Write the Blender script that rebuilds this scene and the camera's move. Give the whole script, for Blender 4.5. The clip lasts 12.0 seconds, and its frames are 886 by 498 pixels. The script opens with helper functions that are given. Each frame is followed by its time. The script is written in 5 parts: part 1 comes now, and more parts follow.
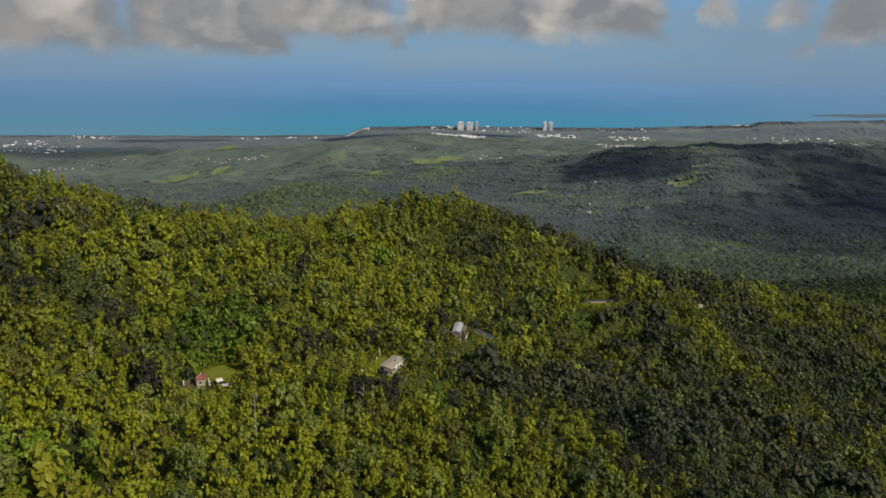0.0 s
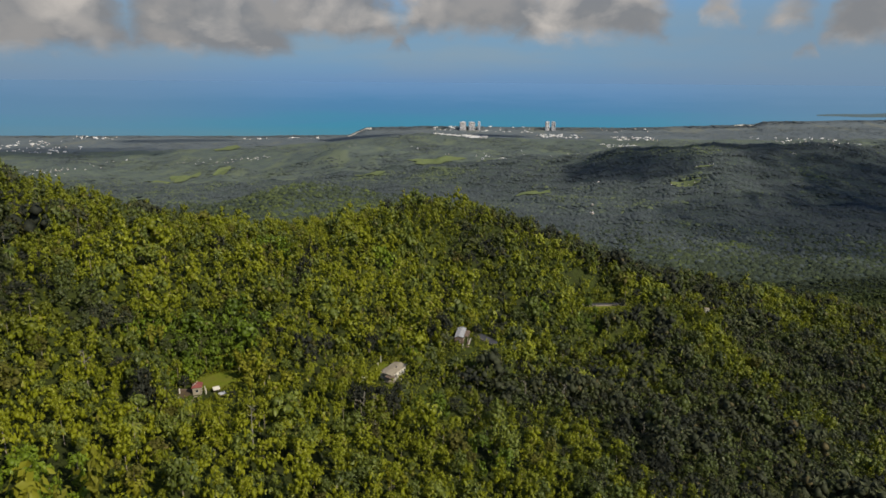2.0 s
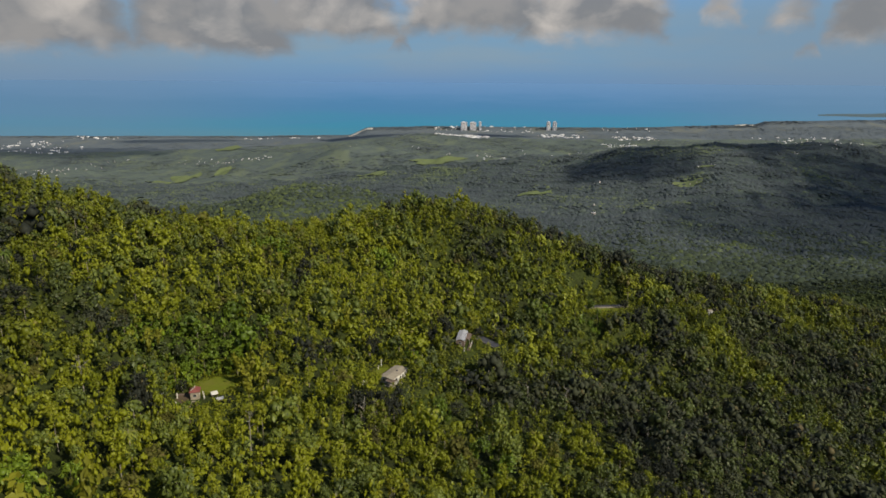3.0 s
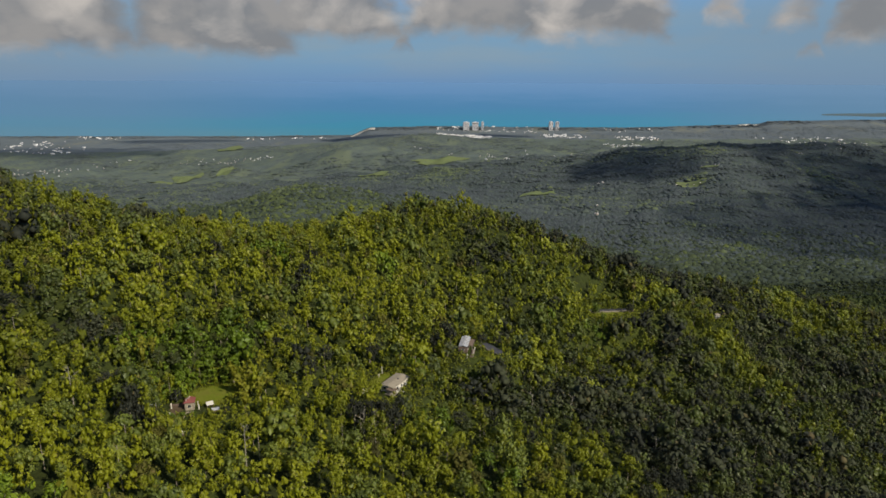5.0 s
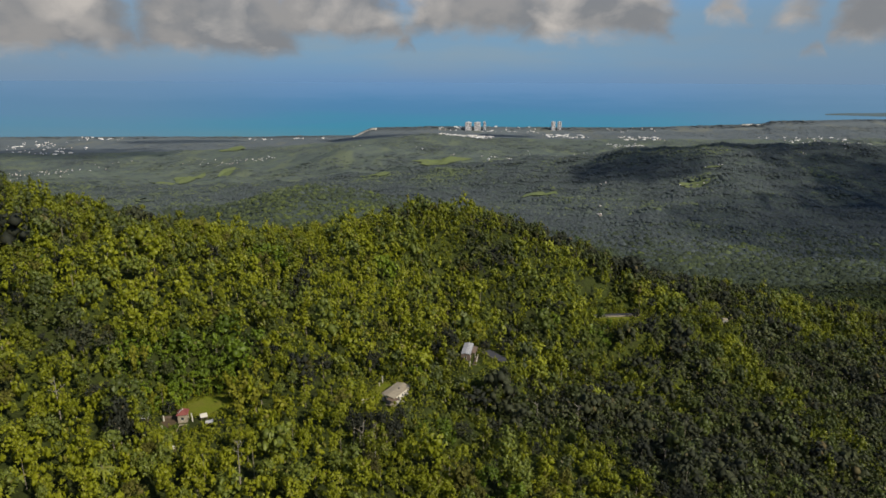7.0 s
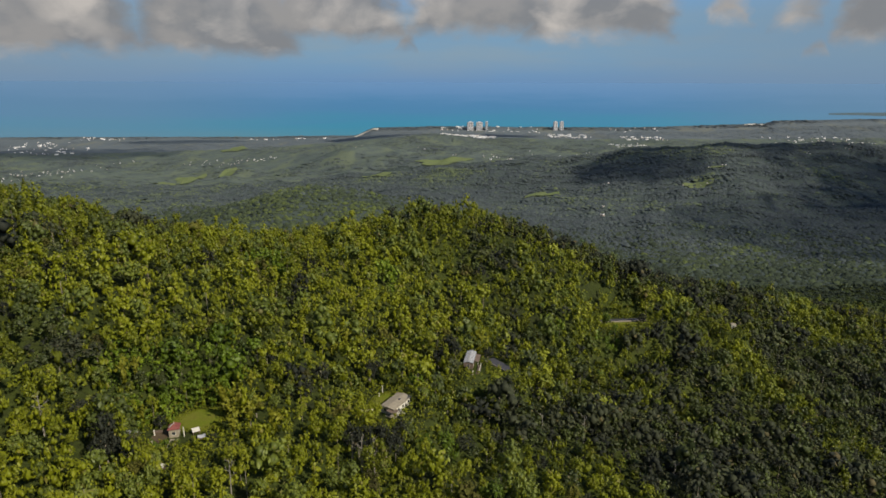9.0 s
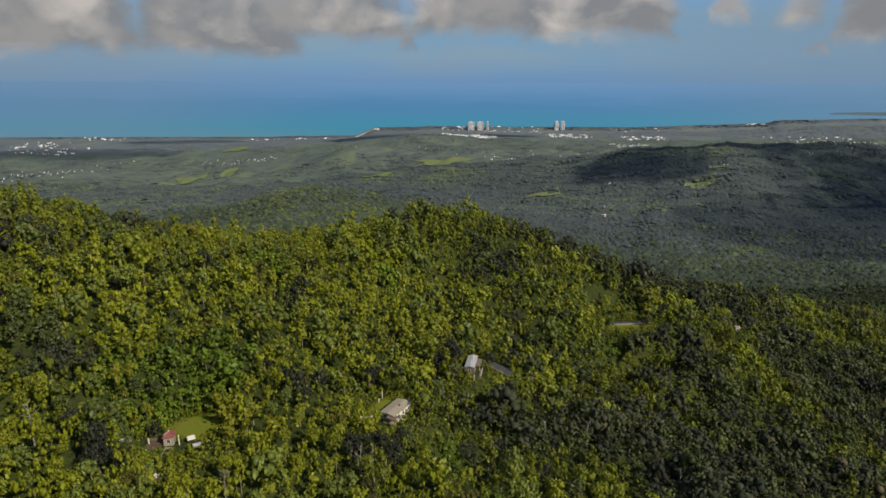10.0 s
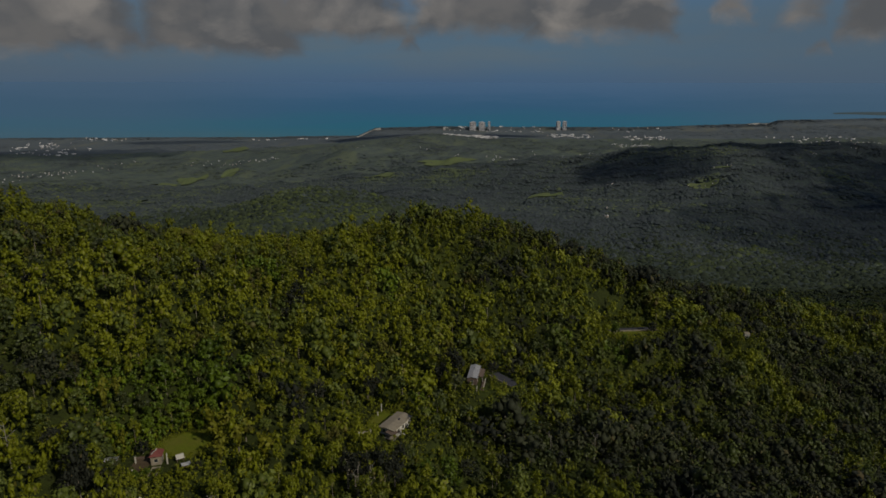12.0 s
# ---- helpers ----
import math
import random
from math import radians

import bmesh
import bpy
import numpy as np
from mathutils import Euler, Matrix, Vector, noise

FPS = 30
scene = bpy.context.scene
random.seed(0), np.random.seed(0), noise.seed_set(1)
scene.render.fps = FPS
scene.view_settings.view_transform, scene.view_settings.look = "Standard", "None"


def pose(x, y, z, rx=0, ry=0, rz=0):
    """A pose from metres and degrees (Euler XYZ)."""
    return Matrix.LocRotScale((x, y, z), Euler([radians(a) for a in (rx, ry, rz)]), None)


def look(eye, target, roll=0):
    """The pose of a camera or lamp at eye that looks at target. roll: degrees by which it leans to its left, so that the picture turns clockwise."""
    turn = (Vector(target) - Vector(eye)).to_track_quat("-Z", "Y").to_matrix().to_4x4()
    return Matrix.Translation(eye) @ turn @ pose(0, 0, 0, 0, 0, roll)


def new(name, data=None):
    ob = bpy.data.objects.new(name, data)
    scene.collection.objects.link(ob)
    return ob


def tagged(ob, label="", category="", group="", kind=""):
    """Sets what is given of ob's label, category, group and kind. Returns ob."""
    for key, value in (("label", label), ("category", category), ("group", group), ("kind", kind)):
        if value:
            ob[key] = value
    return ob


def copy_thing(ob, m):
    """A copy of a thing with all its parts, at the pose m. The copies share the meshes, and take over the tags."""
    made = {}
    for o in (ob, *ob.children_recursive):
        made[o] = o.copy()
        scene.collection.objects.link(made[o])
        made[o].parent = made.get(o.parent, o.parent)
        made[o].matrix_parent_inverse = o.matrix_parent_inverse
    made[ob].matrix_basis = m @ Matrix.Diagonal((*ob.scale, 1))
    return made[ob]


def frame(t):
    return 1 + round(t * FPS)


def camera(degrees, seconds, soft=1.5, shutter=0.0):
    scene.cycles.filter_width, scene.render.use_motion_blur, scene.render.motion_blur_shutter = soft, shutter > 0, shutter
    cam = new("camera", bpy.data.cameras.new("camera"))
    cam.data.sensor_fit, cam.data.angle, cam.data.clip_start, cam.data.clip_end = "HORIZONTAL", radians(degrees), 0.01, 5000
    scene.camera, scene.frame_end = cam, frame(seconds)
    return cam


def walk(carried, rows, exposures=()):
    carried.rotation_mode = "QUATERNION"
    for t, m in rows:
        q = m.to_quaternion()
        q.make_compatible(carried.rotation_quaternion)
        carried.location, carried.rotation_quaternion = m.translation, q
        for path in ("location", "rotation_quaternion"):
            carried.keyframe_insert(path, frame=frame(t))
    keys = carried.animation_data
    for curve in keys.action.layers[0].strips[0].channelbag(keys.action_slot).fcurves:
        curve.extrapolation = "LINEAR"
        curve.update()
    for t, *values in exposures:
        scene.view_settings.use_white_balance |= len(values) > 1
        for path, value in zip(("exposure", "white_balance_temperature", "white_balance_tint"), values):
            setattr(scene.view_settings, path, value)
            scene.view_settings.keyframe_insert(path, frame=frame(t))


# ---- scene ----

# ---- camera and its flight ----
cam = camera(70.7, 12.0, soft=1.65)


def drone(y, z, pitch, roll, yaw):
    """Level flight straight ahead; the head tilts, leans and turns a little."""
    return pose(0, y, z) @ pose(0, 0, 0, 0, 0, yaw) @ pose(0, 0, 0, 90 + pitch) @ pose(0, 0, 0, 0, 0, -roll)


FLIGHT = [(0, 0.0, 435.0, -15.0, -0.488, -0.775), (1, 3.156, 435.11, -15.0, -0.454, -0.666),
          (2, 6.476, 435.22, -15.01, -0.421, -0.557), (3, 9.964, 435.32, -15.01, -0.387, -0.45),
          (4, 13.628, 435.41, -15.01, -0.354, -0.344), (5, 17.474, 435.5, -15.02, -0.32, -0.241),
          (6, 21.507, 435.58, -15.02, -0.287, -0.14), (7, 25.735, 435.65, -15.02, -0.253, -0.042),
          (8, 30.162, 435.72, -15.03, -0.22, 0.051), (9, 34.797, 435.78, -15.03, -0.186, 0.141),
          (10, 39.643, 435.83, -15.04, -0.153, 0.225), (11, 44.709, 435.88, -15.04, -0.119, 0.305),
          (12, 50.0, 435.92, -15.04, -0.086, 0.379)]
walk(cam, [(t, drone(*row)) for t, *row in FLIGHT],
     exposures=[(0, 0), (11.4, 0), (11.6, -0.15), (11.8, -0.70), (12, -1.36)])

# ---- sun and sky ----
SUN_FROM = Vector((0.62, -0.52, 0.60)).normalized()
sun = new("sun", bpy.data.lights.new("sun", "SUN"))
sun.data.energy, sun.data.angle, sun.data.color = 5.7, radians(0.5), (1.0, 0.91, 0.74)
sun.matrix_world = look(SUN_FROM * 1000, (0, 0, 0))


class Graph:
    """Short hand for node trees."""

    def __init__(self, tree):
        self.tree = tree
        tree.nodes.clear()

    def add(self, kind, **sets):
        n = self.tree.nodes.new(kind)
        for key, value in sets.items():
            setattr(n, key, value)
        return n

    def put(self, socket, value):
        if isinstance(value, bpy.types.NodeSocket):
            self.tree.links.new(value, socket)
        else:
            socket.default_value = value

    def math(self, op, a, b=0.0, c=0.0, clamp=False):
        n = self.add("ShaderNodeMath", operation=op, use_clamp=clamp)
        for s, v in zip(n.inputs, (a, b, c)):
            self.put(s, v)
        return n.outputs[0]

    def mix(self, f, a, b, blend="MIX"):
        n = self.add("ShaderNodeMix", data_type="RGBA", blend_type=blend)
        for i, v in ((0, f), (6, a), (7, b)):
            self.put(n.inputs[i], v)
        return n.outputs[2]

    def ramp(self, f, lo, hi):
        n = self.add("ShaderNodeMapRange", interpolation_type="SMOOTHSTEP")
        self.put(n.inputs[0], f)
        n.inputs[1].default_value, n.inputs[2].default_value = lo, hi
        return n.outputs[0]

    def noise(self, at, scale, detail=4.0, rough=0.55, distortion=0.0, color=False):
        n = self.add("ShaderNodeTexNoise")
        self.put(n.inputs["Vector"], at)
        n.inputs["Scale"].default_value, n.inputs["Detail"].default_value = scale, detail
        n.inputs["Roughness"].default_value, n.inputs["Distortion"].default_value = rough, distortion
        return n.outputs[1 if color else 0]

    def scaled(self, v, s):
        n = self.add("ShaderNodeVectorMath", operation="MULTIPLY")
        self.put(n.inputs[0], v)
        n.inputs[1].default_value = s
        return n.outputs[0]


def build_sky():
    world = bpy.data.worlds.new("sky")
    scene.world = world
    world.use_nodes = True
    g = Graph(world.node_tree)
    sky = g.add("ShaderNodeTexSky", sky_type="NISHITA", sun_disc=False)
    sky.sun_elevation = math.asin(SUN_FROM.z)
    sky.sun_rotation = math.atan2(SUN_FROM.x, SUN_FROM.y)
    sky.altitude, sky.air_density, sky.dust_density, sky.ozone_density = 400, 1.0, 1.2, 2.0
    air = g.scaled(sky.outputs[0], (SKY_GAIN * 0.80, SKY_GAIN * 0.95, SKY_GAIN * 1.1))
    at = g.add("ShaderNodeTexCoord").outputs["Generated"]
    sep = g.add("ShaderNodeSeparateXYZ")
    g.put(sep.inputs[0], at)
    x, y, z = sep.outputs
    flat = g.math("SQRT", g.math("ADD", g.math("MULTIPLY", x, x), g.math("MULTIPLY", y, y)))
    rise = g.math("DIVIDE", z, g.math("MAXIMUM", flat, 0.05))
    side = g.math("ARCTAN2", x, y)
    # moist haze low over the sea
    haze = g.math("SUBTRACT", 1.0, g.ramp(rise, 0.05, 0.32))
    wisps = g.noise(g.scaled(at, (3.0, 3.0, 14.0)), 1.6, 3.0)
    haze_color = g.mix(g.ramp(wisps, 0.35, 0.7), HAZE_BLUE, HAZE_GREY)
    low = g.ramp(rise, 0.045, -0.02)
    haze_color = g.mix(low, haze_color, HORIZON_BLUE)
    haze_color = g.mix(g.ramp(rise, 0.085, 0.145), haze_color, UPPER_BLUE)
    aside = g.ramp(g.math("ABSOLUTE", g.math("ADD", side, 0.02)), 0.12, 0.62)
    aside = g.math("MULTIPLY", aside, g.math("SUBTRACT", 1.0, g.ramp(rise, 0.085, 0.145)))
    haze_color = g.mix(g.math("MULTIPLY", aside, 0.60), haze_color, HAZE_DULL)
    base = g.mix(g.math("MULTIPLY", haze, 0.97), air, haze_color)
    # cumulus bank with flat undersides: direction, rise, half width, half height
    warp = g.noise(at, 11.0, 3.0, 0.55, color=True)
    frill = g.noise(g.scaled(at, (1.0, 1.0, 1.5)), 42.0, 6.0, 0.62)
    ws = g.add("ShaderNodeSeparateXYZ")
    g.put(ws.inputs[0], warp)
    s2 = g.math("ADD", side, g.math("MULTIPLY", g.math("SUBTRACT", ws.outputs[0], 0.5), 0.075))
    r2 = g.math("ADD", rise, g.math("MULTIPLY", g.math("SUBTRACT", ws.outputs[1], 0.5), 0.045))
    cover = None
    r3 = g.math("ADD", rise, g.math("MULTIPLY", g.math("SUBTRACT", ws.outputs[2], 0.5), 0.016))
    for cs, low_edge, hw, hh, full_at in CLOUDS:
        dx = g.math("DIVIDE", g.math("SUBTRACT", s2, cs), hw)
        dz = g.math("MAXIMUM", g.math("DIVIDE", g.math("SUBTRACT", r2, low_edge), hh), 0.0)
        d = g.math("SUBTRACT", full_at, g.math("ADD", g.math("MULTIPLY", dx, dx), g.math("MULTIPLY", dz, dz)))
        d = g.math("MINIMUM", d, g.math("MULTIPLY", g.math("SUBTRACT", r3, low_edge), 42.0))
        cover = d if cover is None else g.math("MAXIMUM", cover, d)
    deck = g.noise(g.scaled(at, (1.0, 1.0, 2.6)), 3.1, 6.0, 0.6)
    deck = g.math("MULTIPLY", g.math("SUBTRACT", deck, 0.50), 5.0)
    deck = g.math("ADD", deck, g.math("MULTIPLY", g.math("SUBTRACT", 1.0, g.ramp(rise, 0.13, 0.24)), -4.0))
    cover = g.math("MAXIMUM", cover, deck)
    cover = g.math("ADD", cover, g.math("MULTIPLY", g.math("SUBTRACT", frill, 0.5), 0.9))
    bulge = g.noise(g.scaled(at, (1.0, 1.0, 1.4)), 17.0, 3.0, 0.5)
    cover = g.math("ADD", cover, g.math("MULTIPLY", g.math("SUBTRACT", bulge, 0.47), 1.1))
    mask = g.math("MULTIPLY", g.ramp(cover, -0.25, 1.0), 0.95)
    puff = g.noise(g.scaled(at, (1.0, 1.0, 1.6)), 11.0, 5.0, 0.55, 0.3)
    lit = g.ramp(puff, 0.44, 0.74)
    fine = g.noise(at, 34.0, 4.0, 0.6)
    # broad billows catch the sun on the side that faces it
    lean = g.add("ShaderNodeVectorMath", operation="ADD")
    g.put(lean.inputs[0], at)
    lean.inputs[1].default_value = (0.034, 0.0, 0.016)
    here, toward = [g.noise(g.scaled(v, (1.0, 1.0, 1.3)), 8.5, 2.5, 0.45) for v in (at, lean.outputs[0])]
    lit = g.math("ADD", g.math("MULTIPLY", lit, 0.75), g.math("MULTIPLY", g.math("SUBTRACT", here, toward), 3.2))
    lit = g.math("ADD", g.math("MULTIPLY", lit, 0.9), g.math("MULTIPLY", g.math("SUBTRACT", fine, 0.5), 0.22), clamp=True)
    depth = g.noise(g.scaled(at, (1.0, 1.0, 1.5)), 14.0, 4.0, 0.5)
    cloud = g.mix(lit, g.mix(g.ramp(depth, 0.36, 0.64), CLOUD_DEEP, CLOUD_SHADE), CLOUD_LIT)
    both = g.mix(mask, base, cloud)
    bg = g.add("ShaderNodeBackground")
    g.put(bg.inputs[0], both)
    bg.inputs[1].default_value = 1.0
    out = g.add("ShaderNodeOutputWorld")
    g.put(out.inputs[0], bg.outputs[0])


SKY_GAIN = 0.11
HAZE_BLUE, HAZE_GREY, HAZE_DULL = (0.185, 0.328, 0.480, 1), (0.228, 0.332, 0.428, 1), (0.190, 0.272, 0.362, 1)
UPPER_BLUE = (0.105, 0.315, 0.640, 1)
HORIZON_BLUE = (0.130, 0.262, 0.475, 1)
CLOUD_DEEP, CLOUD_SHADE, CLOUD_LIT = (0.225, 0.230, 0.240, 1), (0.315, 0.302, 0.292, 1), (0.53, 0.49, 0.45, 1)
# direction, rise of the underside, half width, height, fullness
CLOUDS = [(-0.555, 0.031, 0.100, 0.14, 1.8), (-0.76, 0.035, 0.15, 0.14, 1.6), (-0.338, 0.033, 0.095, 0.14, 1.8), (-0.165, 0.056, 0.090, 0.13, 1.7),
          (-0.060, 0.044, 0.022, 0.035, 0.9), (0.060, 0.064, 0.105, 0.13, 1.8), (0.225, 0.056, 0.085, 0.12, 1.8), (0.403, 0.080, 0.032, 0.050, 1.0),
          (0.486, 0.070, 0.034, 0.06, 0.8), (0.580, 0.050, 0.048, 0.09, 1.3), (0.76, 0.050, 0.14, 0.12, 1.2), (0.513, 0.033, 0.018, 0.024, 0.9)]
build_sky()


# ---- materials ----
def material(name):
    m = bpy.data.materials.new(name)
    m.use_nodes = True
    return m, Graph(m.node_tree)


def finish(g, color, rough=0.6, spec=0.3, bump=None, metal=0.0, translucent=0.0):
    b = g.add("ShaderNodeBsdfPrincipled")
    g.put(b.inputs["Base Color"], color)
    g.put(b.inputs["Roughness"], rough)
    b.inputs["Specular IOR Level"].default_value = spec
    b.inputs["Metallic"].default_value = metal
    if bump:
        height, depth, dist = bump
        n = g.add("ShaderNodeBump")
        n.inputs["Strength"].default_value, n.inputs["Distance"].default_value = depth, dist
        g.put(n.inputs["Height"], height)
        g.put(b.inputs["Normal"], n.outputs[0])
    shader = b.outputs[0]
    if translucent:
        t = g.add("ShaderNodeBsdfTranslucent")
        g.put(t.inputs[0], color)
        mixer = g.add("ShaderNodeMixShader")
        mixer.inputs[0].default_value = translucent
        g.put(mixer.inputs[1], shader)
        g.put(mixer.inputs[2], t.outputs[0])
        shader = mixer.outputs[0]
    out = g.add("ShaderNodeOutputMaterial")
    g.put(out.inputs[0], shader)


def leaf_material(name, deep, mid, fresh, rough=0.5, spec=0.3, translucent=0.29, dry=0.5):
    """Foliage: each tree has its own tint, each spray of leaves its own shade."""
    m, g = material(name)
    at = g.add("ShaderNodeNewGeometry")
    tint = g.add("ShaderNodeAttribute", attribute_name="tint")
    own = at.outputs["Random Per Island"]
    patch = g.noise(at.outputs["Position"], 0.016, 3.0)
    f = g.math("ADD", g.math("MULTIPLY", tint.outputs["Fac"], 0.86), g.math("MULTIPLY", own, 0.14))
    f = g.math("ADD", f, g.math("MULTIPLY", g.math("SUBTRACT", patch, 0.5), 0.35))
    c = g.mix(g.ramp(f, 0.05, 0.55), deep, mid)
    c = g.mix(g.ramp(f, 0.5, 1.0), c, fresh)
    if dry:
        leafy = g.math("GREATER_THAN", tint.outputs["Fac"], -0.01)
        c = g.mix(g.math("MULTIPLY", leafy, g.math("MULTIPLY", g.math("GREATER_THAN", own, 0.97), dry)), c, (0.16, 0.12, 0.05, 1))
    finish(g, c, rough, spec, translucent=translucent)
    return m


def plain_material(name, color, rough=0.7, spec=0.3, vary=0.25, scale=1.5, bump=0.15):
    """Paint, concrete, tin: stains at two scales and a fine relief."""
    m, g = material(name)
    at = g.add("ShaderNodeTexCoord").outputs["Object"]
    big, fine = g.noise(at, scale, 5.0, 0.65), g.noise(at, scale * 9, 4.0)
    c = g.mix(g.math("MULTIPLY", g.ramp(big, 0.4, 0.75), vary), color, tuple(v * 0.45 for v in color[:3]) + (1,))
    c = g.mix(g.math("MULTIPLY", fine, vary * 0.5), c, tuple(min(1, v * 1.25) for v in color[:3]) + (1,))
    finish(g, c, rough, spec, (fine, bump, 0.02))
    return m


def ground_material():
    m, g = material("forest_floor")
    at = g.add("ShaderNodeNewGeometry").outputs["Position"]
    broad, fine, small = g.noise(at, 0.004, 5.0), g.noise(at, 0.03, 6.0, 0.65), g.noise(at, 0.16, 4.0, 0.7)
    # floor colours kept dark so that gaps between trees read as shade
    c = g.mix(g.ramp(fine, 0.35, 0.68), (0.022, 0.028, 0.007, 1), (0.042, 0.054, 0.010, 1))
    c = g.mix(g.math("MULTIPLY", g.ramp(broad, 0.5, 0.66), 0.55), c, (0.058, 0.070, 0.012, 1))
    c = g.mix(g.math("MULTIPLY", g.ramp(small, 0.45, 0.7), 0.6), c, (0.020, 0.022, 0.011, 1))
    finish(g, c, 0.9, 0.1, (small, 0.8, 3.0))
    return m


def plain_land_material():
    """The coastal plain: woods, pasture and red earth, with the moist air's haze put into the colours."""
    m, g = material("hazed_plain")
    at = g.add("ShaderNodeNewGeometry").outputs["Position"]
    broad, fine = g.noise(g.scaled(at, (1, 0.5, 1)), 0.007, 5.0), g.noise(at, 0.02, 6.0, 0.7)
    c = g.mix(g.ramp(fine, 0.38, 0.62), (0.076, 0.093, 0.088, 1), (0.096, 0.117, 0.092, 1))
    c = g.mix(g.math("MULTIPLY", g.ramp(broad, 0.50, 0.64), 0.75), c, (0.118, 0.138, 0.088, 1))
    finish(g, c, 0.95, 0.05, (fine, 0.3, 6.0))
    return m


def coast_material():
    """The land behind the beaches, with blue-grey haze put into its colours."""
    m, g = material("hazed_coast")
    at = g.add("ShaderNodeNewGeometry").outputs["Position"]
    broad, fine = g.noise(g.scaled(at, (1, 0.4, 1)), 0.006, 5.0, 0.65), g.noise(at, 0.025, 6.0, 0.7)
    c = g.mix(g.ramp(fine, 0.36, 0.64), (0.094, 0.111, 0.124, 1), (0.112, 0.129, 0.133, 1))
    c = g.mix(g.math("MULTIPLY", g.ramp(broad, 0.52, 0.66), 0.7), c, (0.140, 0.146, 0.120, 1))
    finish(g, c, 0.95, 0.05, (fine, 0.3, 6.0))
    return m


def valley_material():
    """Thick canopy of the valley and the far hills, with haze put into its colours."""
    m, g = material("hazed_canopy")
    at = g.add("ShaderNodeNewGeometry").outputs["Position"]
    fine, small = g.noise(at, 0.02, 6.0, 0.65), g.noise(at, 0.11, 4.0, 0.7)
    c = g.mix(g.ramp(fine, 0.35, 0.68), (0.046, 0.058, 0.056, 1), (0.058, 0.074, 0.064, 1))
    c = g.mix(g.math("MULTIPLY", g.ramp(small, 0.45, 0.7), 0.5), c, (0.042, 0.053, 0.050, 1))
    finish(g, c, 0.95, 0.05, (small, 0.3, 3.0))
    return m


def sea_material():
    m, g = material("sea_water")
    at = g.add("ShaderNodeNewGeometry").outputs["Position"]
    sep = g.add("ShaderNodeSeparateXYZ")
    g.put(sep.inputs[0], at)
    reef = g.noise(g.scaled(at, (0.0011, 0.012, 0.0)), 1.0, 5.0, 0.6)
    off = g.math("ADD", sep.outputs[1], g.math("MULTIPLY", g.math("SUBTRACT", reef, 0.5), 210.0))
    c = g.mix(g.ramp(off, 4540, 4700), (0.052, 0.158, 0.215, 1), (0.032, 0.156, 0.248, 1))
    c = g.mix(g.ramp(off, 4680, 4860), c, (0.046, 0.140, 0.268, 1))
    # outer water paled toward the sky's tone: horizon haze put into the colour
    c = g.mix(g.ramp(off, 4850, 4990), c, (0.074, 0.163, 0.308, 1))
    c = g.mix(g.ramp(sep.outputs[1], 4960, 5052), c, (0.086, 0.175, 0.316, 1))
    # greyer toward both sides, haze painted into the water
    side_haze = g.ramp(g.math("ABSOLUTE", g.math("SUBTRACT", sep.outputs[0], 250.0)), 700.0, 3000.0)
    c = g.mix(g.math("MULTIPLY", side_haze, 0.55), c, (0.088, 0.156, 0.238, 1))
    finish(g, c, 0.75, 0.1)
    return m


LEAF_BROAD = leaf_material("leaves_broad", (0.084, 0.096, 0.006, 1), (0.155, 0.173, 0.007, 1), (0.204, 0.215, 0.009, 1))
LEAF_SUNNY = leaf_material("leaves_sunny", (0.090, 0.105, 0.010, 1), (0.170, 0.190, 0.013, 1), (0.250, 0.262, 0.018, 1))
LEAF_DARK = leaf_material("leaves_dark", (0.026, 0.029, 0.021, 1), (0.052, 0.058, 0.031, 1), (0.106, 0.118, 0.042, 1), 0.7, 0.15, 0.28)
LEAF_GREEN = leaf_material("leaves_green", (0.040, 0.062, 0.006, 1), (0.098, 0.146, 0.009, 1), (0.170, 0.225, 0.013, 1))
LEAF_MID = leaf_material("leaves_middle", (0.040, 0.050, 0.015, 1), (0.084, 0.106, 0.019, 1), (0.144, 0.170, 0.022, 1))
LEAF_RUST = leaf_material("leaves_rust", (0.046, 0.044, 0.013, 1), (0.085, 0.083, 0.016, 1), (0.130, 0.124, 0.022, 1), 0.7, 0.15, 0.28)
LEAF_OLIVE = leaf_material("leaves_bamboo", (0.100, 0.100, 0.010, 1), (0.165, 0.165, 0.013, 1), (0.220, 0.215, 0.016, 1), 0.6, 0.2, 0.35, 0.2)
LEAF_PALM = leaf_material("leaves_palm", (0.040, 0.070, 0.012, 1), (0.120, 0.150, 0.020, 1), (0.200, 0.215, 0.028, 1), 0.45, 0.4)
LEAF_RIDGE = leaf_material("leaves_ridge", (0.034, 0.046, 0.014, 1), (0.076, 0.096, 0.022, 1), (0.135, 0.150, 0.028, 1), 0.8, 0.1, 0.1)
# valley, hill, coast and plain leaves: haze painted in as paler, bluer greens
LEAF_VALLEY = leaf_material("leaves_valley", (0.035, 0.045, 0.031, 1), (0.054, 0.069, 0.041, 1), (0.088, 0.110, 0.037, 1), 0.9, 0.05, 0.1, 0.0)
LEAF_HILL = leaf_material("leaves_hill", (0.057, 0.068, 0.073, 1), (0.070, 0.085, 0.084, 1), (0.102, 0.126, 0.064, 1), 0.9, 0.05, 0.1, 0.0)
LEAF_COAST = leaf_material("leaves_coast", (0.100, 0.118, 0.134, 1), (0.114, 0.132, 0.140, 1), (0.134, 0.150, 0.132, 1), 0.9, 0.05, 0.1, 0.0)
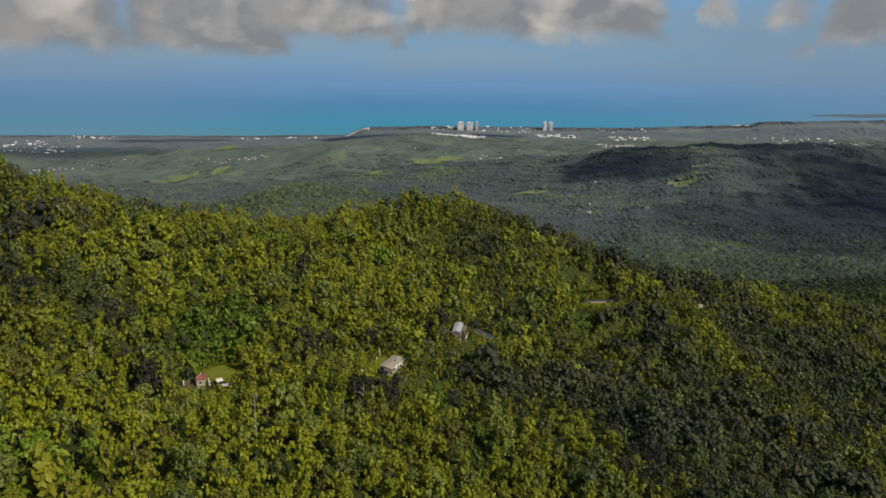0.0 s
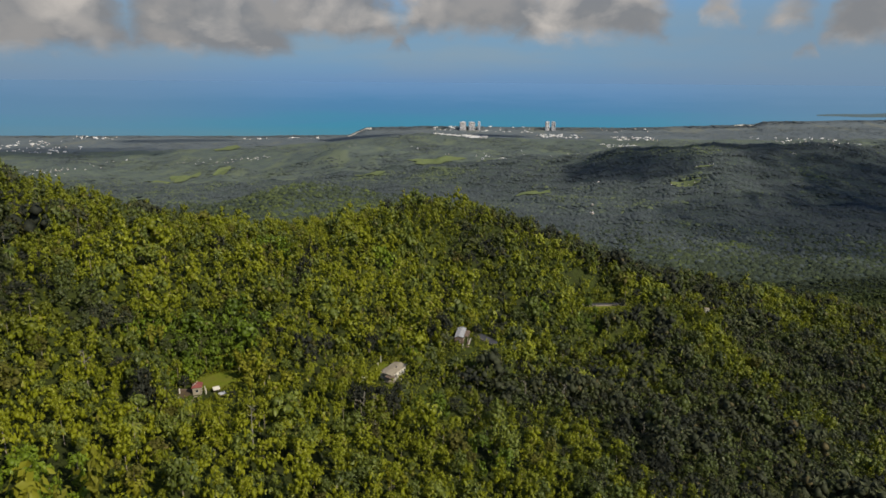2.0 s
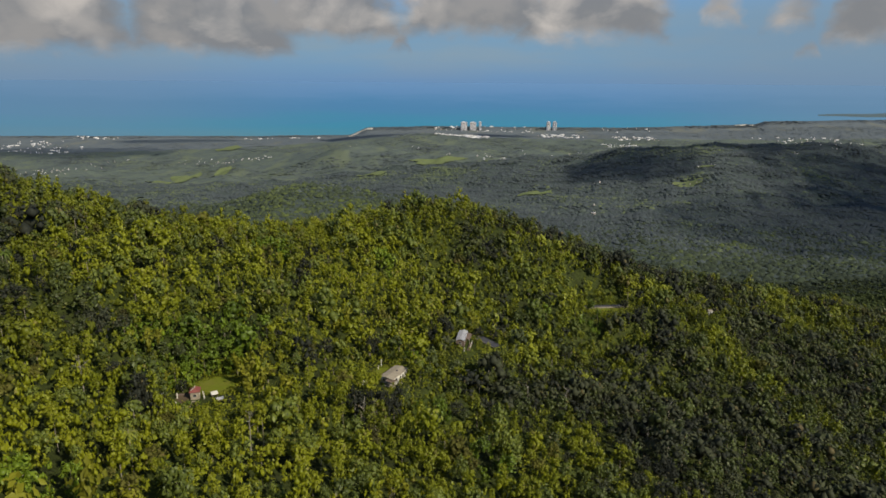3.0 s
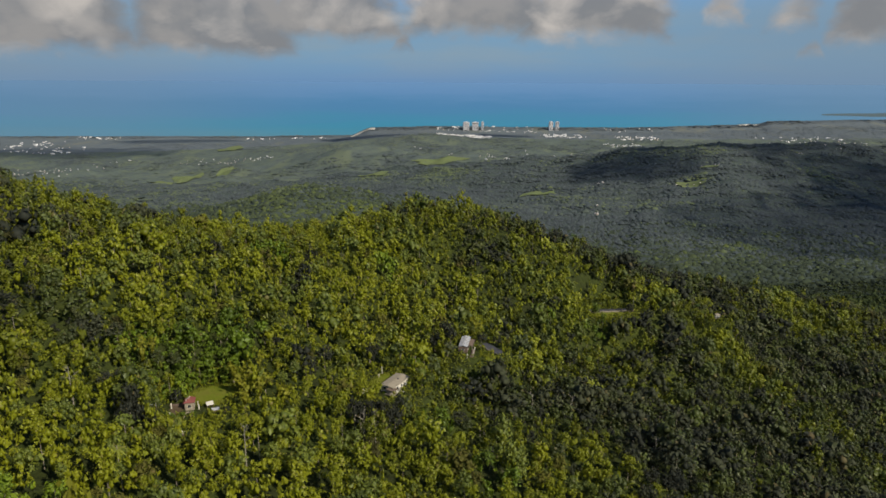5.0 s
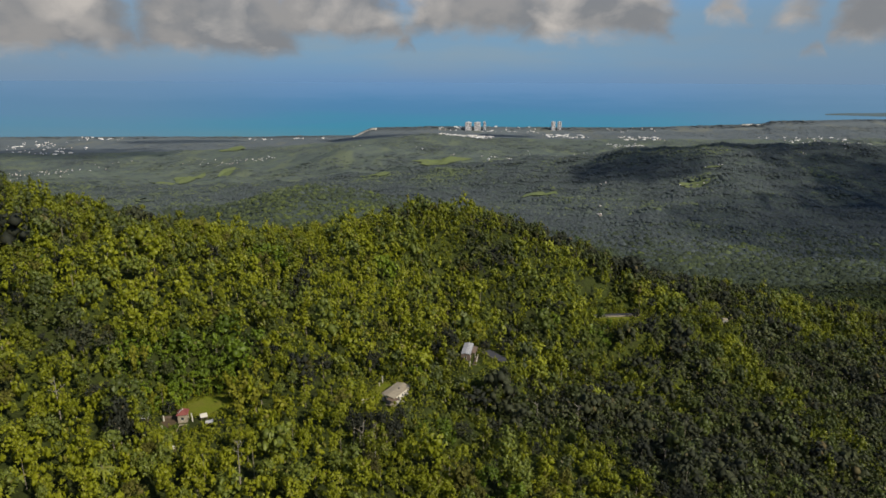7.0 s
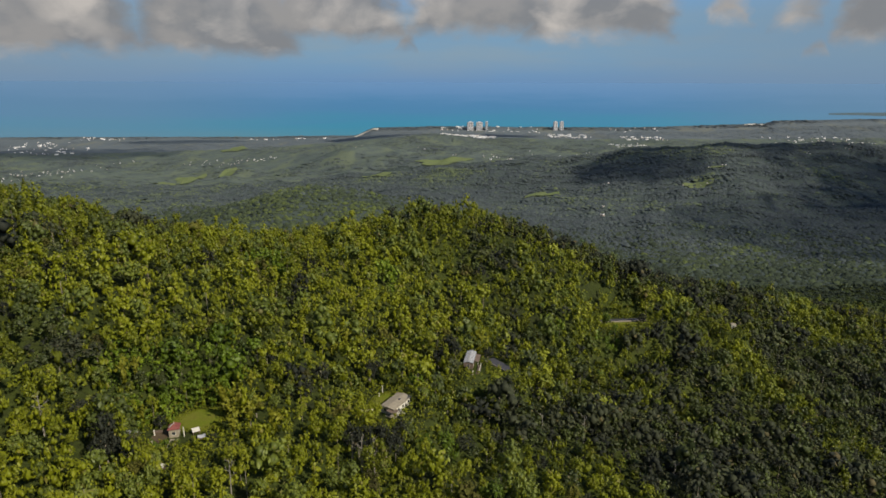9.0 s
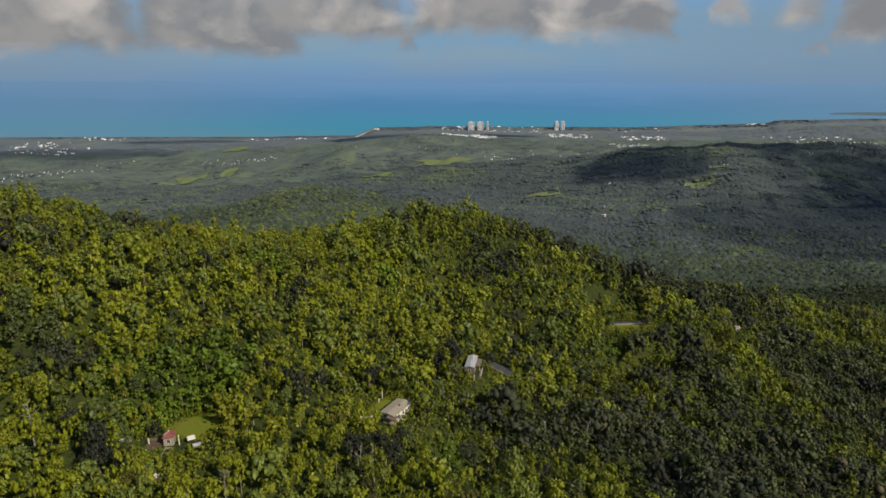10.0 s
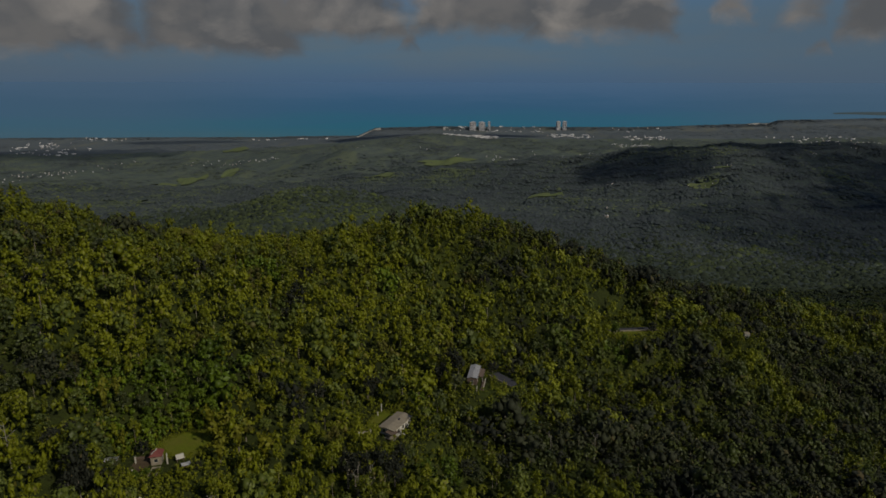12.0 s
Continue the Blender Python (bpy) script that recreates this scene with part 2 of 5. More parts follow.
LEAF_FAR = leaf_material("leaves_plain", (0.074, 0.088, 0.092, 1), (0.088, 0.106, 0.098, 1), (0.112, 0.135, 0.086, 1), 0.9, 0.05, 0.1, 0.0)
BARK = plain_material("bark", (0.22, 0.19, 0.15, 1), 0.9, 0.1, 0.5, 2.0)
# the headland's blue-grey has the haze over the bay mixed in
HEADLAND = plain_material("headland_hazed", (0.070, 0.098, 0.112, 1), 0.95, 0.05, 0.2, 0.02)
GROUND, VALLEY, PLAIN, COAST_HAZED, SEA = ground_material(), valley_material(), plain_land_material(), coast_material(), sea_material()


def lawn_material(name, dry, mid, fresh, scale):
    """Rough grass: worn and lush patches."""
    m, g = material(name)
    at = g.add("ShaderNodeNewGeometry").outputs["Position"]
    broad, fine = g.noise(at, scale, 4.0, 0.6), g.noise(at, scale * 9, 5.0, 0.7)
    c = g.mix(g.ramp(broad, 0.35, 0.65), dry, mid)
    c = g.mix(g.math("MULTIPLY", g.ramp(fine, 0.42, 0.68), 0.7), c, fresh)
    finish(g, c, 0.95, 0.05, (fine, 0.7, 0.15))
    return m


GRASS = lawn_material("lawn_grass", (0.112, 0.112, 0.020, 1), (0.098, 0.122, 0.012, 1), (0.150, 0.164, 0.020, 1), 0.22)
MEADOW_GRASS = lawn_material("pasture", (0.122, 0.142, 0.064, 1), (0.134, 0.164, 0.066, 1), (0.106, 0.130, 0.062, 1), 0.02)
WHITE = plain_material("white_render", (0.50, 0.47, 0.40, 1), 0.8, 0.2, 0.35, 0.8)
CONCRETE = plain_material("roof_concrete", (0.25, 0.215, 0.160, 1), 0.85, 0.2, 0.5, 0.6)
TIN = plain_material("roof_tin", (0.31, 0.31, 0.32, 1), 0.5, 0.4, 0.4, 0.7)
RED = plain_material("red_roof_paint", (0.17, 0.050, 0.042, 1), 0.6, 0.3, 0.4, 0.9)
EARTH = plain_material("bare_earth", (0.085, 0.062, 0.038, 1), 0.95, 0.1, 0.7, 0.5, 0.4)
BROWN = plain_material("brown_wall", (0.125, 0.092, 0.072, 1), 0.9, 0.1, 0.5, 0.7)
ASPHALT = plain_material("asphalt", (0.05, 0.05, 0.058, 1), 0.9, 0.2, 0.4, 0.5)
TARP = plain_material("dark_roof_felt", (0.045, 0.042, 0.058, 1), 0.7, 0.3, 0.4, 0.5)
GLASS = plain_material("dark_window_glass", (0.03, 0.035, 0.04, 1), 0.15, 0.5, 0.1, 0.5, 0.0)
TOWER_PAINT = plain_material("tower_paint", (0.50, 0.49, 0.50, 1), 0.8, 0.2, 0.25, 0.05)
TOWN_WHITE = plain_material("town_paint", (0.55, 0.54, 0.53, 1), 0.8, 0.2, 0.2, 0.1)
TOWN_WARM = plain_material("town_warm_paint", (0.42, 0.36, 0.31, 1), 0.8, 0.2, 0.2, 0.1)
TOWN_ROOF = plain_material("town_roof", (0.50, 0.48, 0.47, 1), 0.8, 0.2, 0.3, 0.1)


# ---- the lie of the land ----
# hillside: ground height every 100 m, x from -400, y from 50
HILLSIDE = np.array([
    [470, 440, 410, 377, 333, 280, 230, 184, 138, 93], [470, 435, 397, 345, 310, 273, 236, 196, 155, 115],
    [450, 421, 381, 336, 306, 277, 244, 206, 171, 137], [421, 394, 363, 342, 311, 273, 250, 215, 186, 158],
    [377, 360, 335, 326, 344, 315, 269, 236, 207, 178], [331, 312, 299, 303, 308, 290, 264, 244, 220, 193],
    [288, 263, 254, 260, 262, 249, 243, 242, 228, 203]], float)
# valley, far hills and coastal plain, fitted to the camera's view: rows by assumed distance, columns by bearing
BEARING = np.array([-0.83, -0.6, -0.42, -0.24, -0.06, 0.12, 0.3, 0.48, 0.67, 0.87])
REACH = np.array([750, 950, 1280, 1550, 1950, 2350, 2750, 3300, 4000, 4450, 4600, 4760], float)
COUNTRY = np.array([
    [224, 218, 211, 204, 190, 172, 165, 168, 170, 168], [186, 187, 188, 189, 172, 150, 122, 118, 122, 126],
    [136, 144, 169, 216, 200, 138, 112, 112, 112, 116], [114, 112, 121, 129, 131, 118, 130, 138, 116, 114],
    [80, 73, 76, 81, 94, 106, 147, 198, 143, 128], [50, 42, 45, 59, 104, 139, 188, 215, 215, 193]], float)
COAST = np.array([
    [46, 31, 11, 57, 117, 118, 127, 125, 129, 118], [13, 12, 7, 64, 110, 102, 106, 105, 106, 120],
    [5, 11, 31, 57, 112, 99, 108, 113, 125, 138], [20, 23, 32, 42, 95, 93, 99, 124, 154, 172],
    [26, 33, 39, 45, 111, 114, 116, 142, 172, 187], [-102, -94, -88, -82, -76, -70, -64, -58, -52, -46]], float)
COUNTRY = np.vstack([COUNTRY, COAST])


# levelled ground round the houses and the road: x, y, radius, height
TERRACES = [(-21, 262, 12, 309), (13, 303, 10, 308), (26, 303, 8, 307.6), (-87, 224, 13, 322.5), (105, 412, 9, 286.2), (124, 415, 9, 286.2),
            (193, 425, 7, 276.5)]


# single hills of the plain: x, y, half widths, height
HILLS = [(-430, 2900, 190, 210, 46), (-60, 3700, 260, 200, 26), (60, 2600, 150, 130, 18), (420, 3650, 170, 200, 20), (-900, 3350, 260, 160, 14), (150, 2900, 150, 200, 16), (-1500, 3500, 300, 150, 14),
         (900, 3000, 200, 160, 16), (1700, 3100, 350, 200, 14)]


def weights(t, n):
    i = np.clip(np.floor(t).astype(int), 0, n - 2)
    u = np.clip(t - i, 0, 1)
    w = (-.5 * u + u * u - .5 * u ** 3, 1 - 2.5 * u * u + 1.5 * u ** 3, .5 * u + 2 * u * u - 1.5 * u ** 3, -.5 * u * u + .5 * u ** 3)
    return [(np.clip(i + k, 0, n - 1), c) for k, c in zip((-1, 0, 1, 2), w)]


def table(t, row, col):
    return sum(a * b * t[i, j] for i, a in weights(row, t.shape[0]) for j, b in weights(col, t.shape[1]))


def ripple(x, y):
    """Gullies and swells of the land."""
    return (np.sin(x * .031 + 1.3 * np.sin(y * .017)) * np.sin(y * .027 + 1.1 * np.sin(x * .021) + .6)
            + .5 * np.sin(x * .071 + y * .043 + 1.0) * np.sin(y * .083 - x * .037))


def shore_bearing(b):
    """The bays and points of the coast: bearings drawn together to fit its outline from the camera."""
    return np.interp(b, (-.83, -.24, -.140, -.112, -.06, .44, .498, .512, .60, .87), (-.83, -.24, -.215, -.085, -.06, .44, .475, .60, .64, .87))


def land(x, y):
    x, y = np.asarray(x, float), np.asarray(y, float)
    near = table(HILLSIDE, (y - 50) / 100, (x + 400) / 100) - 5.0 + 2.0 * ripple(x, y)
    for px, py, r, z in TERRACES:
        d = np.clip((2.4 - np.hypot(x - px, y - py) / r) / 1.4, 0, 1)
        near = near + (z - near) * d * d * (3 - 2 * d)
    yy = np.maximum(y, 300)
    out = np.clip((y - 4050) / 250, 0, 1)
    bearing = x / yy * (1 - out) + shore_bearing(x / yy) * out
    far = table(COUNTRY, np.interp(y, REACH, np.arange(len(REACH))), np.interp(bearing, BEARING, np.arange(len(BEARING))))
    for px, py, rx, ry, z in HILLS:
        far = far + z * np.exp(-((x - px) / rx) ** 2 - ((y - py) / ry) ** 2)
    far = far + (9.0 * ripple(x * .33, y * .33) + np.interp(y, (1300, 1800), (3.5, 5.5)) * ripple(x * .8 + 40, y * .8)) * np.clip((y - 700) / 600, 0, 1) * np.clip((4300 - y) / 1500, 0.15, 1)
    # ravines down the flank of the big hill
    far = far + 8.0 * ripple(x * .42 + 25, y * .16 + x * .1) * np.exp(-((x - 1000) / 480) ** 2 - ((y - 1800) / 330) ** 2)
    w = np.clip((y - 560) / 170, 0, 1)
    w = w * w * (3 - 2 * w)
    return near * (1 - w) + far * w


def height(x, y):
    return float(land(np.array([x]), np.array([y]))[0])


# ---- mesh helpers ----
def bulk(name, verts, tris, mat, tint=None, quads=None, smooth=False):
    """A mesh object from arrays of vertices and of triangles or quads."""
    me = bpy.data.meshes.new(name)
    faces = [a for a in (tris, quads) if a is not None and len(a)]
    loops = np.concatenate([f.ravel() for f in faces]).astype(np.int32)
    sizes = np.concatenate([np.full(len(f), f.shape[1]) for f in faces])
    starts = np.concatenate([[0], np.cumsum(sizes)[:-1]]).astype(np.int32)
    me.vertices.add(len(verts))
    me.vertices.foreach_set("co", np.asarray(verts, np.float32).ravel())
    me.loops.add(len(loops))
    me.loops.foreach_set("vertex_index", loops)
    me.polygons.add(len(sizes))
    me.polygons.foreach_set("loop_start", starts)
    if smooth:
        me.polygons.foreach_set("use_smooth", np.ones(len(sizes), bool))
    if tint is not None:
        a = me.attributes.new("tint", "FLOAT", "POINT")
        a.data.foreach_set("value", np.asarray(tint, np.float32))
    me.update(calc_edges=True)
    me.materials.append(mat)
    return new(name, me)


def part(name, bm, mat, parent, label=""):
    me = bpy.data.meshes.new(name)
    bm.to_mesh(me)
    bm.free()
    me.materials.append(mat)
    ob = new(name, me)
    ob.parent = parent
    if label:
        tagged(ob, label)
    return ob


def block(bm, lo, hi, bevel=0.0):
    """An upright block between two corners, with its edges eased."""
    r = bmesh.ops.create_cube(bm, size=1)
    for v in r["verts"]:
        v.co = Vector([lo[k] + (v.co[k] + .5) * (hi[k] - lo[k]) for k in range(3)])
    if bevel:
        bmesh.ops.bevel(bm, geom=list({e for v in r["verts"] for e in v.link_edges}), offset=bevel, segments=1, affect="EDGES")
    return bm


def slab(bm, corners, thick):
    """A plate on four or more corners, given in order, thick metres downward."""
    top = [bm.verts.new(c) for c in corners]
    low = [bm.verts.new(Vector(c) - Vector((0, 0, thick))) for c in corners]
    bm.faces.new(top)
    bm.faces.new(low[::-1])
    for i in range(len(top)):
        j = (i + 1) % len(top)
        bm.faces.new((top[j], top[i], low[i], low[j]))
    return bm


def thing(name, m, label, category, group=""):
    ob = new(name)
    ob.matrix_basis = m
    return tagged(ob, label, category, group)


# ---- ground, sea ----
def build_ground():
    ys = np.concatenate([np.arange(-900, 60, 60.), np.arange(60, 170, 7.), np.arange(170, 440, 4.), np.arange(440, 640, 7.), np.geomspace(640, 4760, 100)])
    s = np.linspace(-1, 1, 261)
    s = s * (.35 + .65 * s * s)
    Y = np.repeat(ys[:, None], len(s), 1)
    X = s[None, :] * (650 + 0.80 * np.maximum(Y, 0))
    Z = land(X, Y)
    v = np.stack([X, Y, Z], -1).reshape(-1, 3)
    n, k = Y.shape
    i = (np.arange(n - 1)[:, None] * k + np.arange(k - 1)[None]).ravel()
    q = np.stack([i, i + 1, i + k + 1, i + k], 1)
    # ground colours by distance band, more haze painted in farther out
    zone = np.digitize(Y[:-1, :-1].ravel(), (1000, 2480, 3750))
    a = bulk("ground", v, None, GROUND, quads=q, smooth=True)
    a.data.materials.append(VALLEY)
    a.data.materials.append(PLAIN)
    a.data.materials.append(COAST_HAZED)
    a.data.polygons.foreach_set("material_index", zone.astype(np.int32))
    tagged(a, "hilly ground under dense tropical forest, down to a coastal plain", "ground", kind="structure")
    # the open sea, a sheet bent up to meet the horizon in the camera's view
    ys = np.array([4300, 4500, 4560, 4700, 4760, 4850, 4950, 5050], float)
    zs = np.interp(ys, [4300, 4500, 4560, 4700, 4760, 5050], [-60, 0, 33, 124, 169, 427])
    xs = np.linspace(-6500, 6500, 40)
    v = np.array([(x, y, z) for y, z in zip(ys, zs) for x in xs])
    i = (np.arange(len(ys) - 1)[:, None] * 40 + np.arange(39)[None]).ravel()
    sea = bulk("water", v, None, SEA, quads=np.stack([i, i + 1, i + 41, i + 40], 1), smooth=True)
    tagged(sea, "turquoise to deep blue sea, haze coloured in toward the horizon", "sea", kind="structure")


build_ground()

# ---- trees ----
rng = np.random.default_rng(7)

def cards(pos, nrm, size, r):
    """Folded leaf sprays at pos, facing along nrm."""
    n = len(pos)
    nrm = nrm / np.linalg.norm(nrm, axis=1, keepdims=True)
    t = np.cross(nrm, r.normal(size=(n, 3)))
    t /= np.linalg.norm(t, axis=1, keepdims=True)
    b = np.cross(nrm, t)
    size = size[:, None]
    v = np.stack([pos - t * size, pos - b * size * .62 - nrm * size * .22, pos + t * size, pos + b * size * .62 - nrm * size * .22], 1)
    i = np.arange(n)[:, None] * 4
    f = np.concatenate([i + np.array([[0, 1, 2]]), i + np.array([[0, 2, 3]])], 0)
    return v.reshape(-1, 3), f


OCTA_V = np.array([(1, 0, 0), (0, 1, 0), (-1, 0, 0), (0, -1, 0), (0, 0, 1), (0, 0, -1)], float)
OCTA_F = np.array([(0, 1, 4), (1, 2, 4), (2, 3, 4), (3, 0, 4), (1, 0, 5), (2, 1, 5), (3, 2, 5), (0, 3, 5)])


def crown(seed, sprays, lobes, tall=0.75, spread=0.62, lobe=0.45, size=0.20, ragged=0.30, dense=0.84):
    """A crown of unit radius whose underside is near z = 0: uneven lobes of foliage, covered in leaf sprays."""
    r = np.random.default_rng(seed)
    a = np.arange(lobes) * 2.4 + r.uniform(-.6, .6, lobes)
    u = (np.arange(lobes) + r.uniform(0, 1, lobes)) / lobes
    rad = spread * np.sqrt(1 - ((u - .38) / .63) ** 2) * r.uniform(.55, 1.1, lobes)
    c = np.stack([rad * np.cos(a), rad * np.sin(a), tall * (.12 + u) + r.normal(0, .08, lobes)], 1)
    own = lobe * r.uniform(.6, 1.3, lobes)
    k = r.choice(lobes, sprays, p=own ** 2 / (own ** 2).sum())
    d = r.normal(size=(sprays, 3))
    d[:, 2] = np.abs(d[:, 2]) * 1.1 - .3
    d /= np.linalg.norm(d, axis=1, keepdims=True)
    p = c[k] + d * own[k][:, None] * r.uniform(.78, 1.14, sprays)[:, None]
    v, f = cards(p, d + r.normal(0, ragged, (sprays, 3)) + np.array([0, 0, .2]), size * r.uniform(.55, 1.4, sprays), r)
    hv = (OCTA_V[None] * r.uniform(.78, 1.12, (lobes, 6, 1)) * dense * own[:, None, None] + c[:, None]).reshape(-1, 3)
    hf = (OCTA_F[None] + (np.arange(lobes) * 6)[:, None, None]).reshape(-1, 3)
    # the inner lobes take a lower tint, painting shade inside the crown
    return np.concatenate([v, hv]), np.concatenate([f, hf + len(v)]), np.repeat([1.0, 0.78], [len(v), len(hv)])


def knoll(seed, sprays=0):
    """A far crown: a small uneven dome, with a few loose sprays."""
    r = np.random.default_rng(seed)
    n = 6 if sprays else 5
    a = np.arange(n) * math.tau / n + r.uniform(-.3, .3, n)
    v = [(math.cos(t) * k, math.sin(t) * k, r.uniform(-.25, .1)) for t, k in zip(a, r.uniform(.7, 1.15, n))] + [(r.uniform(-.2, .2), r.uniform(-.2, .2), 1.0)]
    f = [(k, (k + 1) % n, n) for k in range(n)]
    v, f = np.array(v), np.array(f)
    if sprays:
        d = r.normal(size=(sprays, 3)) * np.array([1, 1, .5]) + np.array([0, 0, .5])
        d /= np.linalg.norm(d, axis=1, keepdims=True)
        cv, cf = cards(d * np.array([.62, .62, .8]), d + r.normal(0, .3, (sprays, 3)), r.uniform(.2, .42, sprays), r)
        v, f = np.concatenate([v, cv]), np.concatenate([f, cf + n + 1])
    return v, f, np.ones(len(v))


def palm_crown(seed, fronds=22):
    """Arching fronds, each a bent blade of leaflets."""
    r = np.random.default_rng(seed)
    V, F = [], []
    for i in range(fronds):
        a = i * 2.399 + r.uniform(-.2, .2)
        up = r.uniform(-.1, .9)
        out = np.array([math.cos(a), math.sin(a), 0])
        sidew = np.array([-math.sin(a), math.cos(a), 0])
        base = len(V)
        for j, s in enumerate((0, .35, .7, 1.0)):
            p = out * s * (1 - .15 * up) + np.array([0, 0, up * s * .9 - .75 * s * s + .25])
            w = (.04, .11, .09, .01)[j]
            V += [p - sidew * w + np.array([0, 0, -.5 * w]), p, p + sidew * w + np.array([0, 0, -.5 * w])]
        for j in range(3):
            b = base + 3 * j
            for m in (0, 1):
                F += [(b + m, b + m + 1, b + m + 4), (b + m, b + m + 4, b + m + 3)]
    return np.array(V), np.array(F), np.ones(len(V))


def plume_crown(seed, sprays=96):
    """Bamboo: culms leaning out of one clump, feathered with narrow leaves."""
    r = np.random.default_rng(seed)
    a, s = r.uniform(0, math.tau, sprays), r.uniform(.15, 1, sprays)
    lean = r.uniform(.2, 1, sprays)
    p = np.stack([np.cos(a) * lean * s ** 1.6, np.sin(a) * lean * s ** 1.6, 2.3 * s - .9 * lean * s ** 3], 1)
    d = np.stack([np.cos(a), np.sin(a), np.full(sprays, .5)], 1) + r.normal(0, .5, (sprays, 3))
    v, f = cards(p, d, .15 * r.uniform(.7, 1.4, sprays), r)
    hv = OCTA_V * np.array([.28, .28, .8]) + np.array([0, 0, .95])
    # lower tint on the core paints the clump's inner shade
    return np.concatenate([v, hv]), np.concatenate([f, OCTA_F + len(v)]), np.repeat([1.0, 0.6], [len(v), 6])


def scatter(name, spots, forms, mat, label, category):
    """One mesh of many trees: spots are rows of x, y, z, radius, stretch, turn, tint, form."""
    V, F, T, off = [], [], [], 0
    for k, (fv, ff, leafy) in enumerate(forms):
        s = spots[spots[:, 7].astype(int) % len(forms) == k]
        if not len(s):
            continue
        c, n = np.cos(s[:, 5])[:, None], np.sin(s[:, 5])[:, None]
        x = (fv[None, :, 0] * c - fv[None, :, 1] * n) * s[:, 3:4] + s[:, 0:1]
        y = (fv[None, :, 0] * n + fv[None, :, 1] * c) * s[:, 3:4] + s[:, 1:2]
        z = fv[None, :, 2] * s[:, 3:4] * s[:, 4:5] + s[:, 2:3]
        V.append(np.stack([x, y, z], -1).reshape(-1, 3))
        F.append((ff[None] + (np.arange(len(s)) * len(fv))[:, None, None] + off).reshape(-1, 3))
        # a share below 1 darkens the inner hulls
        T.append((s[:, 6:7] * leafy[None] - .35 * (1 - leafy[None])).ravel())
        off += len(s) * len(fv)
    ob = bulk(name, np.concatenate(V), np.concatenate(F), mat, np.concatenate(T), smooth=True)
    return tagged(ob, label, category, kind="stuff")


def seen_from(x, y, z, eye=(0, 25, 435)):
    """Whether the land leaves a free line from the camera, halfway along its flight, to the spots."""
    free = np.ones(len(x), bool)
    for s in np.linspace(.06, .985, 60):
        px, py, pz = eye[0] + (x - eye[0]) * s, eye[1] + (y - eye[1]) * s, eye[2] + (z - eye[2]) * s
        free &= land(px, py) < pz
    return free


def field(x, y, k, seed):
    """A soft random map, about -1 to 1, with swells of about 1 / k metres."""
    r = np.random.default_rng(seed)
    out = 0
    for _ in range(7):
        a, b, c = r.normal(0, k, 2), r.uniform(0, 7), r.uniform(.6, 1)
        out = out + c * np.sin(x * a[0] + y * a[1] + b)
    return out / 3.2


# clearings: x, y, half length, half width, turn; no trees stand in them
CLEARINGS = [(-19.5, 260.5, 7.5, 4.8, 61), (-26, 266, 8, 4.5, 62), (-21, 254, 3.5, 3.5, 0), (12.4, 304, 7.6, 3.8, 80), (25.6, 303.6, 8, 3.6, -52),
             (15, 297, 4, 4, 0), (-84.5, 228, 8.0, 7.2, -10), (-89, 215, 6.5, 6, 0), (-81.5, 219.5, 5, 5, 0), (114, 413.6, 19, 3.2, 6.6), (114, 409.5, 16, 3, 6), (193.4, 425.5, 3.4, 2.9, -12),
             (-101.5, 215.5, 2.6, 2, 10), (-94.3, 217, 4.2, 5, 0), (-80.9, 191.7, 1.6, 1.3, 0)]
# low scrub without tall trees, laid out as sight lanes from the camera to houses and single trees
FRONTS = [(-94, 180, 6, 7, 0), (-31, 214, 4.5, 6, 0), (-26, 215, 4.5, 6, 0), (-20, 220, 4.5, 6, 0), (-16, 227, 4.5, 6, 0),
          (-12, 253, 6, 6, 0), (-9, 246, 6, 6, 0), (-81, 186, 3, 5, 0), (110, 400, 24, 9, 6), (-29, 252, 7, 7, 0), (-80, 200, 21, 11, -60), (-18, 248, 9, 8, 0), (13, 290, 8, 7, 0), (114, 403, 19, 8, 6), (193, 420, 4, 4.5, 0), (26, 293, 7, 6, 0), (-101, 209, 3, 4, 0), (-76, 207, 9, 11, 0), (-70, 215, 9, 9, 0), (-31, 249, 6, 7, 0)]


def clear_of(x, y, grow=0.0, places=None):
    ok = np.ones(len(x), bool)
    for cx, cy, a, b, turn in places or CLEARINGS:
        c, s = math.cos(radians(turn)), math.sin(radians(turn))
        u, v = (x - cx) * c + (y - cy) * s, -(x - cx) * s + (y - cy) * c
        ok &= (u / (a + grow)) ** 2 + (v / (b + grow)) ** 2 > 1
    return ok


def jittered(x0, x1, y0, y1, step):
    gx, gy = np.meshgrid(np.arange(x0, x1, step), np.arange(y0, y1, step))
    x, y = gx.ravel(), gy.ravel()
    return x + rng.uniform(-.48, .48, len(x)) * step, y + rng.uniform(-.48, .48, len(x)) * step


def spots_at(x, y, radius, stretch, lift, tint, forms):
    n = len(x)
    return np.stack([x, y, land(x, y) + lift, radius, stretch, rng.uniform(0, math.tau, n), tint, rng.integers(0, forms, n).astype(float)], 1)


BROAD = [crown(k, 240, 14, tall=.95, lobe=.33, size=.092, ragged=.34, dense=.66) for k in range(5)]
TALL = [crown(20 + k, 240, 16, tall=1.6, spread=.48, lobe=.29, size=.088, ragged=.34, dense=.66) for k in range(4)]
BROAD_FAR = [crown(k, 66, 8, tall=.95, lobe=.43, size=.143, ragged=.36, dense=.66) for k in range(5)]
TALL_FAR = [crown(20 + k, 66, 9, tall=1.6, spread=.46, lobe=.37, size=.137, ragged=.36, dense=.66) for k in range(4)]
